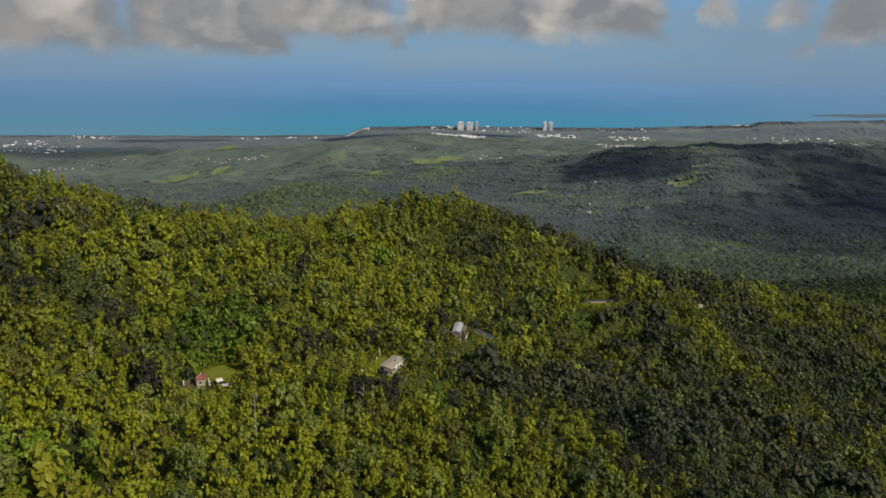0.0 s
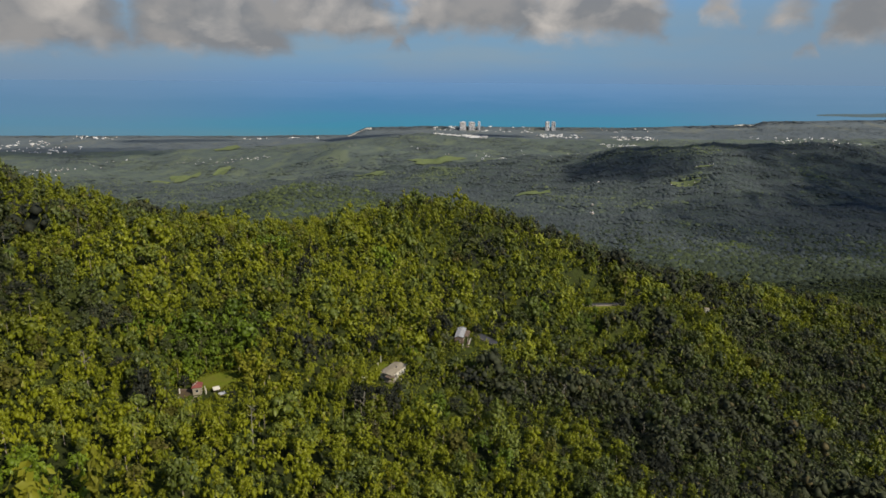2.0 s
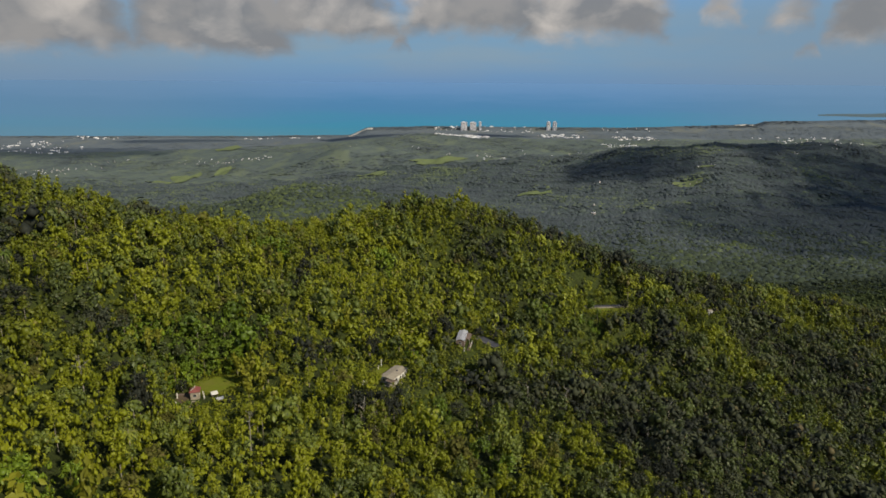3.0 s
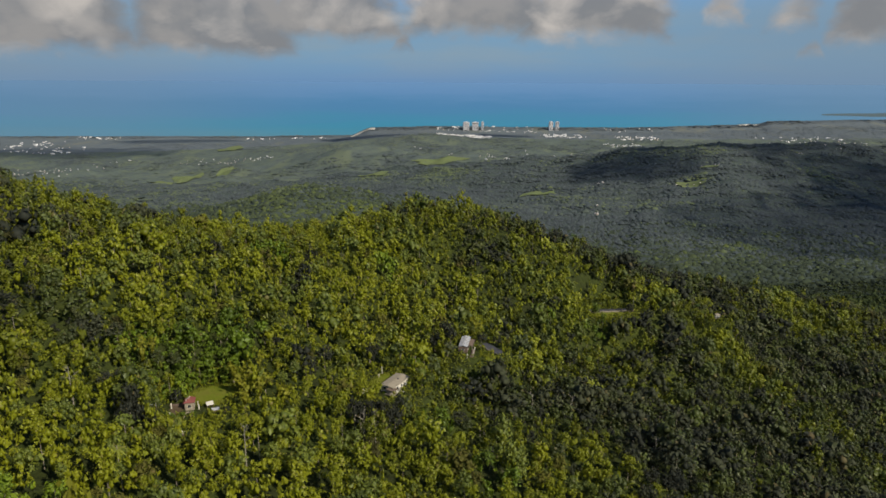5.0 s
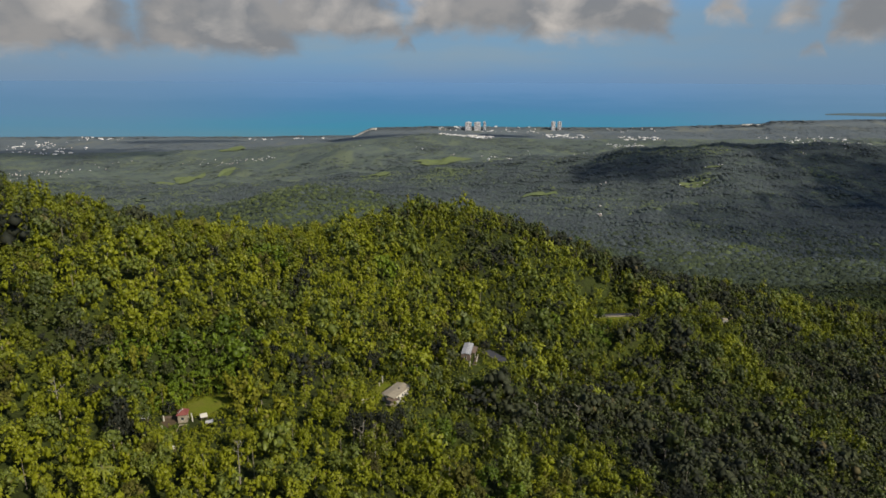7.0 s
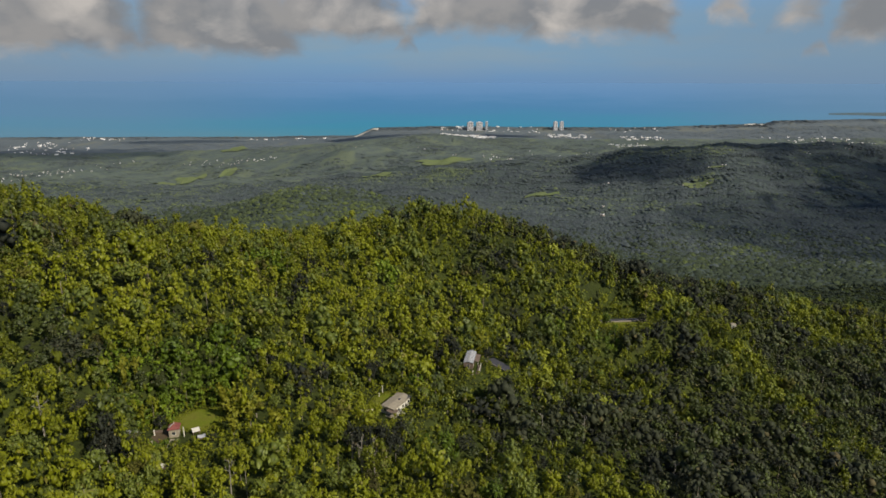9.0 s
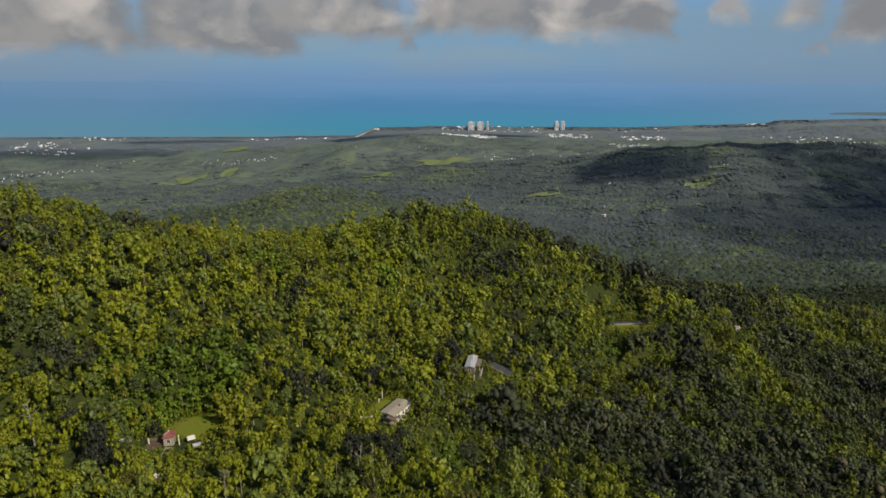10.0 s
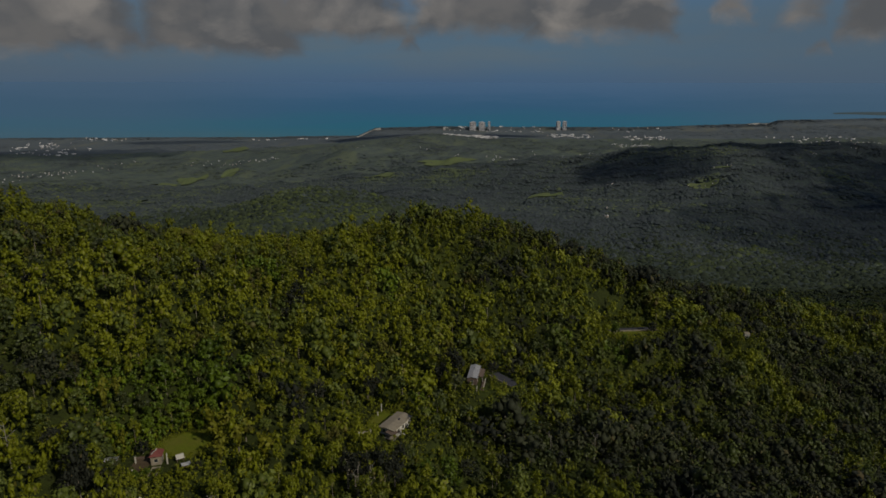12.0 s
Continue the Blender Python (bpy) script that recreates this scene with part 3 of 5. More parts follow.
DOME = [crown(40 + k, 310, 16, tall=.85, spread=.70, lobe=.30, size=.078, ragged=.45, dense=.55) for k in range(4)]
DOME_FAR = [crown(40 + k, 64, 9, tall=.85, spread=.68, lobe=.38, size=.125, ragged=.40, dense=.70) for k in range(4)]
THICKET = [crown(58 + k, 30, 4, tall=1.1, lobe=.46, size=.175, ragged=.40, dense=.72) for k in range(6)]
UNDER = [crown(50 + k, 16, 3, tall=1.1, lobe=.46, size=.22, ragged=.4, dense=.75) for k in range(6)]
SPARSE = [crown(55 + k, 9, 2, tall=1.1, lobe=.50, size=.28, ragged=.4, dense=.8) for k in range(6)]
PALMS = [palm_crown(60 + k) for k in range(3)]
PLUME = [plume_crown(70 + k) for k in range(3)]
SMALL = [crown(80 + k, 9, 3, size=.34, lobe=.5) for k in range(5)]
TINY = [knoll(90 + k) for k in range(8)]
LUMP = [knoll(110 + k, 4) for k in range(8)]

TREES_NEAR = []
# stands of bright growth, of dark wood and of fresh green: x, y, radius
BRIGHT = [(-61, 176, 15), (-41, 195, 10), (-24, 180, 9), (310, 549, 24), (306, 504, 18), (54, 398, 11), (77, 402, 10), (-44, 347, 16), (-71, 226, 14), (-49, 304, 18), (-27, 294, 14), (-20, 370, 14), (79, 400, 14), (108, 426, 12), (149, 434, 14), (205, 472, 14),
          (280, 484, 18), (195, 374, 16), (79, 314, 9), (-48, 178, 16), (-100, 150, 16), (31, 222, 10),
          (68, 240, 8), (-135, 276, 26), (-99, 312, 18), (-13, 340, 14), (53, 340, 10), (25, 294, 8), (50, 300, 8), (44, 318, 9), (142, 424, 12), (84, 436, 12), (105, 402, 8)]
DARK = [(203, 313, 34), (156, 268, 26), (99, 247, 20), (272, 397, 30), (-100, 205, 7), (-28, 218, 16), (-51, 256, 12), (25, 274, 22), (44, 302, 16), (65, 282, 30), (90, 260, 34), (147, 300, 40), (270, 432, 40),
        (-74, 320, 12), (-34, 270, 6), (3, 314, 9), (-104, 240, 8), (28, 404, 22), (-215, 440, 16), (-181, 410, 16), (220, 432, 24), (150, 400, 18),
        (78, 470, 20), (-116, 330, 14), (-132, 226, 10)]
BAMBOO = [(-66, 222, 9), (-60, 232, 8), (-70, 238, 7), (152, 436, 13), (148, 428, 8), (60, 262, 8), (-46, 292, 7), (18, 322, 6)]
GREEN = [(-94, 242, 12), (-85, 258, 8), (0, 236, 8), (18, 210, 9), (-94, 356, 12), (97, 378, 10), (61, 376, 14), (-10, 280, 7), (101, 384, 6),
         (-30, 372, 10), (-92, 132, 12)]


def stands(x, y, spots):
    return sum(np.exp(-((x - a) ** 2 + (y - b) ** 2) / r ** 2) for a, b, r in spots)


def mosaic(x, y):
    """Leaf tone of the woods: lighter at the near left, darker toward the right."""
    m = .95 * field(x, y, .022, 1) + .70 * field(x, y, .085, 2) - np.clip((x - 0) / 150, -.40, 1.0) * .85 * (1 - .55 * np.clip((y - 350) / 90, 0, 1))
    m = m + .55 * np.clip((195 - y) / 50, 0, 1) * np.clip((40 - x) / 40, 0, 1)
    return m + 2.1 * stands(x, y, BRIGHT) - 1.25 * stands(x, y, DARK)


def hillside_spots(step, x0=-480, x1=520, y0=95, y1=640, grow=2.2):
    x, y = jittered(x0, x1, y0, y1, step)
    ok = (np.abs(x) < .80 * y + 25) & clear_of(x, y, grow)
    x, y = x[ok], y[ok]
    # ground hidden from the camera keeps only a few trees
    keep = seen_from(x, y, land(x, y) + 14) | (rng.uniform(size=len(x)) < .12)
    return x[keep], y[keep]


def plant(name, sel, x, y, r, tint, forms, mat, rs, st, lift, label):
    n = int(sel.sum())
    s = spots_at(x[sel], y[sel], r[sel] * rs, st * rng.uniform(.75, 1.4, n), lift + 3.2 + rng.normal(0, 2.0, n), tint[sel], len(forms))
    near = (s[:, 1] < 146) & (s[:, 3] > 2.2)
    TREES_NEAR.append((name, s[near], forms, mat))
    coarse = {id(BROAD): BROAD_FAR, id(TALL): TALL_FAR, id(DOME): DOME_FAR}.get(id(forms))
    mid = ~near & (s[:, 1] < 245) if coarse else ~near
    scatter(name, s[mid], forms, mat, label, "forest")
    if coarse:
        scatter(name, s[~near & ~mid], coarse, mat, label, "forest")
    return s[~near]


def plant_hillside():
    # undergrowth
    x, y = hillside_spots(4.5, grow=.6)
    m = mosaic(x, y) + rng.normal(0, .5, len(x))
    ok = (m > -.75) | (rng.uniform(size=len(x)) < .7)
    x, y, m = x[ok], y[ok], m[ok]
    low = np.where(clear_of(x, y, 3.0) & clear_of(x, y, 0, FRONTS), 1, .5)
    # undergrowth is tinted below the canopy, painting some of the gaps' shade
    r, tint = rng.uniform(1.5, 2.9, len(x)) * low, np.clip(.32 + .14 * (y < 215) + .24 * m + rng.normal(0, .20, len(x)), 0, 1)
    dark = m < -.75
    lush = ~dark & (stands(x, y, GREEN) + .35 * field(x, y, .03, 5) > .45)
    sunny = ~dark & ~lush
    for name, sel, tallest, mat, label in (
            ("dark_undergrowth", dark, 1.8, LEAF_DARK, "dark green undergrowth between the trees"),
            ("lush_undergrowth", lush, 2.0, LEAF_GREEN, "fresh green saplings in the wet gullies"),
            ("undergrowth", sunny, 2.4, LEAF_BROAD, "sunlit yellow-green saplings and undergrowth")):
        for zone, forms in ((y < 215, THICKET), ((y >= 215) & (y < 320), UNDER), (y >= 320, SPARSE)):
            k = sel & zone
            n = int(k.sum())
            lift = (rng.uniform(0, 3.5, n) + np.where(y[k] < 215, 1.2, .2)) * low[k] ** 2
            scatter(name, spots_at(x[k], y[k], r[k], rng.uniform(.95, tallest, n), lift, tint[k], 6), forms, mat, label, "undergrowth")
    # scrub round the clearings
    x, y = jittered(-125, 215, 160, 440, 1.9)
    ok = (clear_of(x, y, .3) | (((x + 91) / 7) ** 2 + ((y - 209) / 4) ** 2 < 1)) & ~(clear_of(x, y, 11.0) & clear_of(x, y, 1.5, FRONTS))
    x, y = x[ok], y[ok]
    n = len(x)
    scatter("scrub", spots_at(x, y, rng.uniform(.7, 1.5, n), rng.uniform(.7, 1.5, n), rng.uniform(-.2, .5, n), np.clip(rng.normal(.6, .22, n), 0, 1), 6),
            UNDER, LEAF_BROAD, "low yellow-green scrub round the house clearings", "scrub")
    # thick bushes on the banks behind the red-roofed house
    x, y = jittered(-125, -78, 214, 262, 2.3)
    ok = clear_of(x, y, .6) & (((x + 101) / 22) ** 2 + ((y - 239) / 20) ** 2 < 1)
    x, y = x[ok], y[ok]
    n = len(x)
    scatter("bank_bushes", spots_at(x, y, rng.uniform(1.1, 2.3, n), rng.uniform(.9, 1.7, n), rng.uniform(-.2, 1.4, n), np.clip(rng.normal(.55, .25, n), 0, 1), 6),
            UNDER, LEAF_GREEN, "fresh green bushes on the banks above the lawn", "bushes")
    # long grass at the edges of the lawns
    for lx, ly, a, b, turn in ((-84.5, 228, 8.6, 8.0, -10), (-24.5, 266, 8.5, 5.0, 62)):
        k, q = rng.uniform(0, math.tau, 420), np.sqrt(rng.uniform(.45, 1.25, 420))
        c, t = math.cos(radians(turn)), math.sin(radians(turn))
        u, v = a * q * np.cos(k), b * q * np.sin(k)
        x, y = lx + u * c - v * t, ly + u * t + v * c
        n = len(x)
        scatter("long_grass", spots_at(x, y, rng.uniform(.25, .7, n) * q, rng.uniform(.5, 1.0, n), rng.uniform(-.1, .1, n), rng.uniform(.2, .9, n), 6),
                SPARSE, LEAF_BROAD, "long yellow-green grass at the edge of the lawn", "grass")
    # the slope right under the flight
    x, y = jittered(-130, 130, -60, 98, 7.0)
    n = len(x)
    scatter("slope_trees", spots_at(x, y, rng.uniform(2.6, 4.6, n), rng.uniform(.8, 1.4, n), rng.normal(1.5, 1, n), rng.uniform(.1, .8, n), 6),
            THICKET, LEAF_BROAD, "yellow-green forest on the upper slope", "forest")
    # canopy
    x, y = hillside_spots(6.6, grow=2.4)
    ok = clear_of(x, y, 0, FRONTS)
    x, y = x[ok], y[ok]
    m = mosaic(x, y)
    kind = 1.1 * m + rng.normal(0, .48, len(x))
    n = len(x)
    r = np.clip(rng.lognormal(1.10, .40, n), 1.5, 7.0)
    r = np.where(clear_of(x, y, 5.0), r, np.minimum(r, 2.0))
    tint = np.clip(.43 + .30 * m + rng.normal(0, .22, n), 0, .95)
    u = rng.uniform(size=n)
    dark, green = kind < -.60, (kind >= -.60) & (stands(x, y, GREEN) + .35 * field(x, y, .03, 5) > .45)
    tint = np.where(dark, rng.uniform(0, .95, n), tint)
    pick = rng.uniform(size=n)
    middle = ~green & (pick < np.where(dark, .42, .24))
    tint = np.where(middle & dark, tint * .5, tint)
    dark, green = dark & ~middle, green & ~middle
    sunny = ~dark & ~green & ~middle & (stands(x, y, BRIGHT) + rng.normal(0, .12, n) > .38) & (x > 40) & (y > 290)
    rust = ~dark & ~green & ~sunny & ~middle & (u > .93)
    rest = ~dark & ~green & ~sunny & ~rust & ~middle
    plant("sunny_trees", sunny, x, y, r, tint, BROAD_FAR, LEAF_SUNNY, 1.0, 1.1, 3.2, "bright yellow-green tree crowns in open stands")
    plume = rest & ((field(x, y, .04, 6) > .8) & (u < .5) | (stands(x, y, BAMBOO) > .35) & (u < .8))
    palm = rest & ~plume & (u < np.where(y < 190, .008, .02))
    tall = rest & ~plume & ~palm & (u < .62)
    broad = rest & ~(plume | palm | tall)
    plant("rusty_trees", rust, x, y, r, tint, BROAD, LEAF_RUST, 1.05, 1.0, 3.0, "brownish half-dry tree crowns among the green")
    plant("middle_trees", middle, x, y, r, tint, BROAD, LEAF_MID, 1.1, 1.1, 3.0, "mid-green leafy tree crowns between dark and sunlit ones")
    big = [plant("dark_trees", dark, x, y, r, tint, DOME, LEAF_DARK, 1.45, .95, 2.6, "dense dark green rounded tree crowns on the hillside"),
           plant("green_trees", green, x, y, r, tint, BROAD, LEAF_GREEN, .95, 1.1, 2.4, "fresh green leafy tree crowns in the gullies"),
           plant("tall_trees", tall, x, y, r, tint, TALL, LEAF_BROAD, .85, 1.1, 3.2, "tall sunlit yellow-green forest trees"),
           plant("broadleaf_trees", broad, x, y, r, tint, BROAD, LEAF_BROAD, 1.0, 1.0, 3.0, "sunlit yellow-green broadleaf forest canopy"),
           plant("palm_crowns", palm, x, y, np.clip(r, 1.9, 2.8), tint, PALMS, LEAF_PALM, 1.0, .9, 6.5, "pale yellow-green palm crowns among the trees")]
    plant("bamboo_clumps", plume, x, y, r, tint, PLUME, LEAF_OLIVE, 1.0, 1.1, .8, "yellow-green feathery bamboo clumps")
    # trunks under the canopy
    t = np.concatenate([b[::3] for b in big[:4]] + [big[4]])
    a = np.arange(4) * math.tau / 4
    form_v = np.array([(math.cos(k), math.sin(k), 0) for k in a] + [(.6 * math.cos(k), .6 * math.sin(k), 1) for k in a])
    form_f = np.array([q for k in range(4) for q in ((k, (k + 1) % 4, 4 + (k + 1) % 4), (k, 4 + (k + 1) % 4, 4 + k))])
    foot = land(t[:, 0], t[:, 1]) - .4
    rad = .05 + .025 * t[:, 3]
    spots = np.stack([t[:, 0], t[:, 1], foot, rad, (t[:, 2] - foot + .6 * t[:, 3]) / rad, t[:, 5], t[:, 6], np.zeros(len(t))], 1)
    scatter("tree_trunks", spots, [(form_v, form_f, np.ones(8))], BARK, "pale slender tree trunks under the canopy", "tree trunks")


# stands of fresh growth in the far woods: x, y, radius
FAR_FRESH = [(-278, 2352, 60), (-200, 2433, 70), (0, 2308, 80), (90, 2584, 90), (310, 1886, 50), (351, 1765, 45), (639, 1259, 30), (447, 1122, 26), (732, 1364, 34),
             (569, 1413, 30), (436, 1863, 40), (-168, 1153, 45), (856, 1630, 60), (740, 1790, 50), (520, 1600, 40), (900, 1480, 40), (1150, 1900, 60)]
MEADOWS = [(-1132, 2795, 53, 110), (-986, 2850, 35, 150), (-1170, 2582, 54, 80), (-949, 2005, 19, 60), (-12, 2532, 103, 60),
           (-247, 2404, 54, 45), (705, 1765, 38, 34), (285, 1878, 51, 25),
           (-1235, 3748, 68, 110), (820, 1925, 26, 16)]


def off_meadow(x, y):
    ok = np.ones(len(x), bool)
    for mx, my, a, b in MEADOWS:
        ok &= ((x - mx) / a) ** 2 + ((y - my) / b) ** 2 > rng.uniform(.7, 1.5, len(x))
    return ok


def build_meadows():
    for mx, my, a, b in MEADOWS:
        k = np.arange(28) * math.tau / 28
        edge = 1 + .22 * np.sin(3 * k + mx) + .12 * np.sin(7 * k + my)
        V, F = [(mx, my)], []
        for ring in (.35, .7, 1.0):
            V += [(mx + a * ring * e * math.cos(t), my + b * ring * e * math.sin(t)) for t, e in zip(k, edge)]
        V = np.array(V)
        F = [(0, 1 + i, 1 + (i + 1) % 28) for i in range(28)]
        for j in (0, 1):
            for i in range(28):
                p, q = 1 + j * 28 + i, 1 + j * 28 + (i + 1) % 28
                F += [(p, p + 28, q + 28), (p, q + 28, q)]
        z = land(V[:, 0], V[:, 1]) + 3.6
        ob = bulk("meadow", np.column_stack([V, z]), np.array(F), MEADOW_GRASS, np.full(len(V), .6))
        tagged(ob, "bright green pasture in a clearing of the woods", "meadow", kind="structure")


def plant_country():
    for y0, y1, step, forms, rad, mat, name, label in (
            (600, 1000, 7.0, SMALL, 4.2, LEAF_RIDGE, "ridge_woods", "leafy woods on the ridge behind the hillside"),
            (1000, 1420, 6.7, LUMP, 4.3, LEAF_VALLEY, "valley_woods", "rainforest on the valley sides, its green dulled for haze"),
            (1420, 2450, 7.0, TINY, 4.8, LEAF_HILL, "hill_woods", "forest on the far hills, haze-tinted grey-green"),
            (2450, 3700, 12.0, TINY, 6.6, LEAF_FAR, "plain_woods", "woods on the coastal plain, haze-tinted dull green"),
            (3700, 4600, 17.0, TINY, 9.0, LEAF_COAST, "coast_woods", "woods behind the beaches, haze-tinted blue-grey")):
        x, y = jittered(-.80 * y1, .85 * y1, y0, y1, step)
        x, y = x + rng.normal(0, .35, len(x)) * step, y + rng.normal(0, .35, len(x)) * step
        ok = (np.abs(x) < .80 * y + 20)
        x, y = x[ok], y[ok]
        # woods out of the camera's sight are thinned to a few trees
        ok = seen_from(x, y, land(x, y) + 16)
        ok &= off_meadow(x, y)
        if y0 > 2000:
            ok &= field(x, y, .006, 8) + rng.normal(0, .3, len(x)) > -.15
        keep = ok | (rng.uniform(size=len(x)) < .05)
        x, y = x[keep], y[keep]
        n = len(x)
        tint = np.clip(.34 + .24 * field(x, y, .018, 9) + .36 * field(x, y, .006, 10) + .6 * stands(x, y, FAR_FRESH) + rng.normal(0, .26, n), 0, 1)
        # far crowns are flattened to keep their self-shade faint, as haze would
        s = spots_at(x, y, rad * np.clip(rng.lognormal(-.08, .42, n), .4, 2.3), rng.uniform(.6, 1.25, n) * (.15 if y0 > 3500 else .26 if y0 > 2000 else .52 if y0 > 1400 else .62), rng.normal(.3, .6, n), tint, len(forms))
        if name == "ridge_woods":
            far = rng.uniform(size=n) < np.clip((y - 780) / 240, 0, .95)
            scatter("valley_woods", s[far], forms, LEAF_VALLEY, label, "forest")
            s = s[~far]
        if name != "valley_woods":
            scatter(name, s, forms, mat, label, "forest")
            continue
        # share of trees that takes the hazier leaf colour, growing with distance
        hazed = rng.uniform(size=n) < np.clip((y - 1150) / 300 + (x / y - .1) * .5, 0, .8)
        scatter(name, s[~hazed], forms, mat, label, "forest")
        scatter("hazed_valley_woods", s[hazed], forms, LEAF_HILL, "rainforest farther up the valley in haze-tinted grey-green", "forest")


# trees that stand out or lean over the houses: x, y, crown radius, stretch, lift; 0 dark, 1 fresh, 2 bamboo
YARD_TREES = [(-89.5, 212.2, 1.7, 1.0, -.3, 1), (-86.3, 213.2, 1.3, 1.0, -.2, 1), (-94.0, 211.8, 1.8, 1.0, -.2, 1), (-91.6, 209.6, 2.0, 1.0, -.3, 1),
              (5.2, 302.5, 4.4, 1.3, 5.0, 0), (2.5, 308, 5.0, 1.3, 5.5, 0), (-2.5, 301, 4.4, 1.2, 5.0, 0), (21, 312, 3.4, 1.1, 1.0, 0), (9.5, 297.2, 1.9, .9, -.4, 0), (-31.5, 279, 3.6, 2.0, 3.5, 0),
              (-95.5, 192, 5.4, 1.4, 4.0, 0), (-75.5, 215.2, 2.0, 1.1, -.2, 0), (-95.5, 222.5, 3.0, 1.2, .6, 0), (-23.3, 254.6, 1.0, 1.0, -.2, 1), (-26.5, 247.0, 1.6, .9, -.9, 1),
              (103, 407, 3.4, 1.7, .6, 1), (127, 410.5, 3.0, 1.8, .8, 0), (190, 423.5, 2.2, 1.1, 0, 0), (28.5, 308.5, 3.0, 1.2, .6, 0),
              (-95, 192, 4.2, 1.7, 3.8, 0), (-94, 184, 3.4, 1.5, 3.8, 0), (-158, 246, 5.5, 1.1, 3.8, 0), (-137, 245, 5.5, 0.9, 3.8, 0), (-119, 335, 6.0, 1.1, 3.8, 0), (-72, 330, 6.0, 1.7, 3.8, 0),
              (-71, 315, 5.0, 1.4, 3.8, 0), (-75, 368, 5.5, 1.2, 3.8, 0), (-50, 266, 4.6, 1.3, 3.8, 0), (-53, 251, 4.2, 1.4, 3.8, 0), (-71, 265, 3.6, 1.2, 3.8, 0), (-32, 279, 3.4, 1.5, 3.8, 0),
              (-29, 289, 3.6, 1.2, 3.8, 0), (-29, 223, 4.4, 1.7, 3.8, 0), (-24, 231, 4.2, 1.6, 3.8, 0), (-17, 229, 4.0, 1.5, 3.8, 0), (-25, 214, 3.8, 1.4, 3.8, 0), (-22, 347, 4.2, 1.1, 3.8, 0),
              (-4, 301, 4.0, 1.3, 3.8, 0), (7, 359, 4.4, 1.2, 3.8, 0), (21, 398, 5.5, 1.2, 3.8, 0), (33, 285, 4.6, 1.2, 3.8, 0), (46, 309, 4.4, 1.1, 3.8, 0), (55, 299, 5.0, 1.1, 3.8, 0),
              (28, 289, 3.6, 1.2, 3.8, 0), (75, 348, 4.5, 1.1, 3.8, 0),
              (-94, 188, 4.6, 2.3, 1.5, 0), (-97, 192, 4.0, 1.9, 1.5, 0), (-90, 191, 3.6, 1.9, 1.5, 0), (-31, 221, 4.0, 1.7, 6.5, 0), (-26, 222, 4.0, 1.7, 6.5, 0),
              (-20, 227, 4.0, 1.7, 6.5, 0), (-16, 234, 4.0, 1.7, 6.5, 0), (-74, 227, 4.4, 1.2, .8, 2), (-72, 233, 4.2, 1.2, .8, 2), (-66, 225, 4.4, 1.2, .8, 2),
              (-69, 217, 4.0, 1.2, .8, 2), (-66, 232, 3.8, 1.2, .8, 2), (-79, 236, 3.6, 1.2, .8, 2), (-15, 180, 3.6, 1.2, .8, 2), (-18, 174, 3.2, 1.2, .8, 2),
              (-10, 181, 3.2, 1.2, .8, 2),
              (208, 412, 6.5, 1.1, 4.0, 0), (-160, 280, 6.0, 1.1, 4.0, 0)]


def plant_yard_trees():
    kinds = [("dark_trees", DOME, LEAF_DARK, .06), ("green_trees", BROAD, LEAF_GREEN, .5), ("bamboo_clumps", PLUME, LEAF_OLIVE, .6)]
    for x, y, r, st, lift, kind in YARD_TREES:
        name, forms, mat, tint = kinds[kind]
        s = np.array([[x, y, height(x, y) + lift, r, st, x, tint, 0]])
        TREES_NEAR.append((name, s, [forms[int(abs(x * 3)) % len(forms)]], mat))


def plant_near_trees():
    """The trees nearest below the flight, each a thing of its own."""
    trunk_bm = bmesh.new()
    bmesh.ops.create_cone(trunk_bm, segments=6, radius1=.22, radius2=.12, depth=1, cap_ends=True, matrix=Matrix.Translation((0, 0, .5)))
    trunk_me = bpy.data.meshes.new("trunk")
    trunk_bm.to_mesh(trunk_me)
    trunk_bm.free()
    trunk_me.materials.append(BARK)
    names = {"dark_trees": ("forest_tree", "dark green rounded forest tree on the slope"), "green_trees": ("forest_tree", "fresh green leafy forest tree on the slope"),
             "middle_trees": ("forest_tree", "mid-green leafy forest tree on the slope"), "rusty_trees": ("forest_tree", "brownish half-dry forest tree on the slope"), "sunny_trees": ("forest_tree", "bright yellow-green forest tree in an open stand"), "bamboo_clumps": ("bamboo_clump", "feathery yellow-green bamboo clump on the slope"), "palm_crowns": ("palm_tree", "slender palm with pale arching fronds"),
             "tall_trees": ("forest_tree", "tall sunlit yellow-green forest tree"), "broadleaf_trees": ("forest_tree", "spreading yellow-green broadleaf forest tree")}
    for kind, spots, forms, mat in TREES_NEAR:
        made = {}
        name, label = names[kind]
        for x, y, z, r, st, turn, tint, form in spots:
            k = (int(form) % len(forms), int(tint * 3.99))
            if k not in made:
                v, f, leafy = forms[k[0]]
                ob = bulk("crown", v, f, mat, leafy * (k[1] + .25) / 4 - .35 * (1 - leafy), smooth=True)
                made[k] = ob.data
                bpy.data.objects.remove(ob)
            g = height(x, y)
            root = thing(name, pose(x, y, g - .3, 0, 0, math.degrees(turn)), label, "tree", "hillside trees")
            t = new("trunk", trunk_me)
            t.parent, t.scale = root, (1, 1, z - g + .3 + .9 * r)
            c = new("crown", made[k])
            c.parent, c.location, c.scale = root, (0, 0, z - g + .3), (r, r, r * st)


build_meadows()
plant_hillside()
plant_country()
plant_yard_trees()
plant_near_trees()


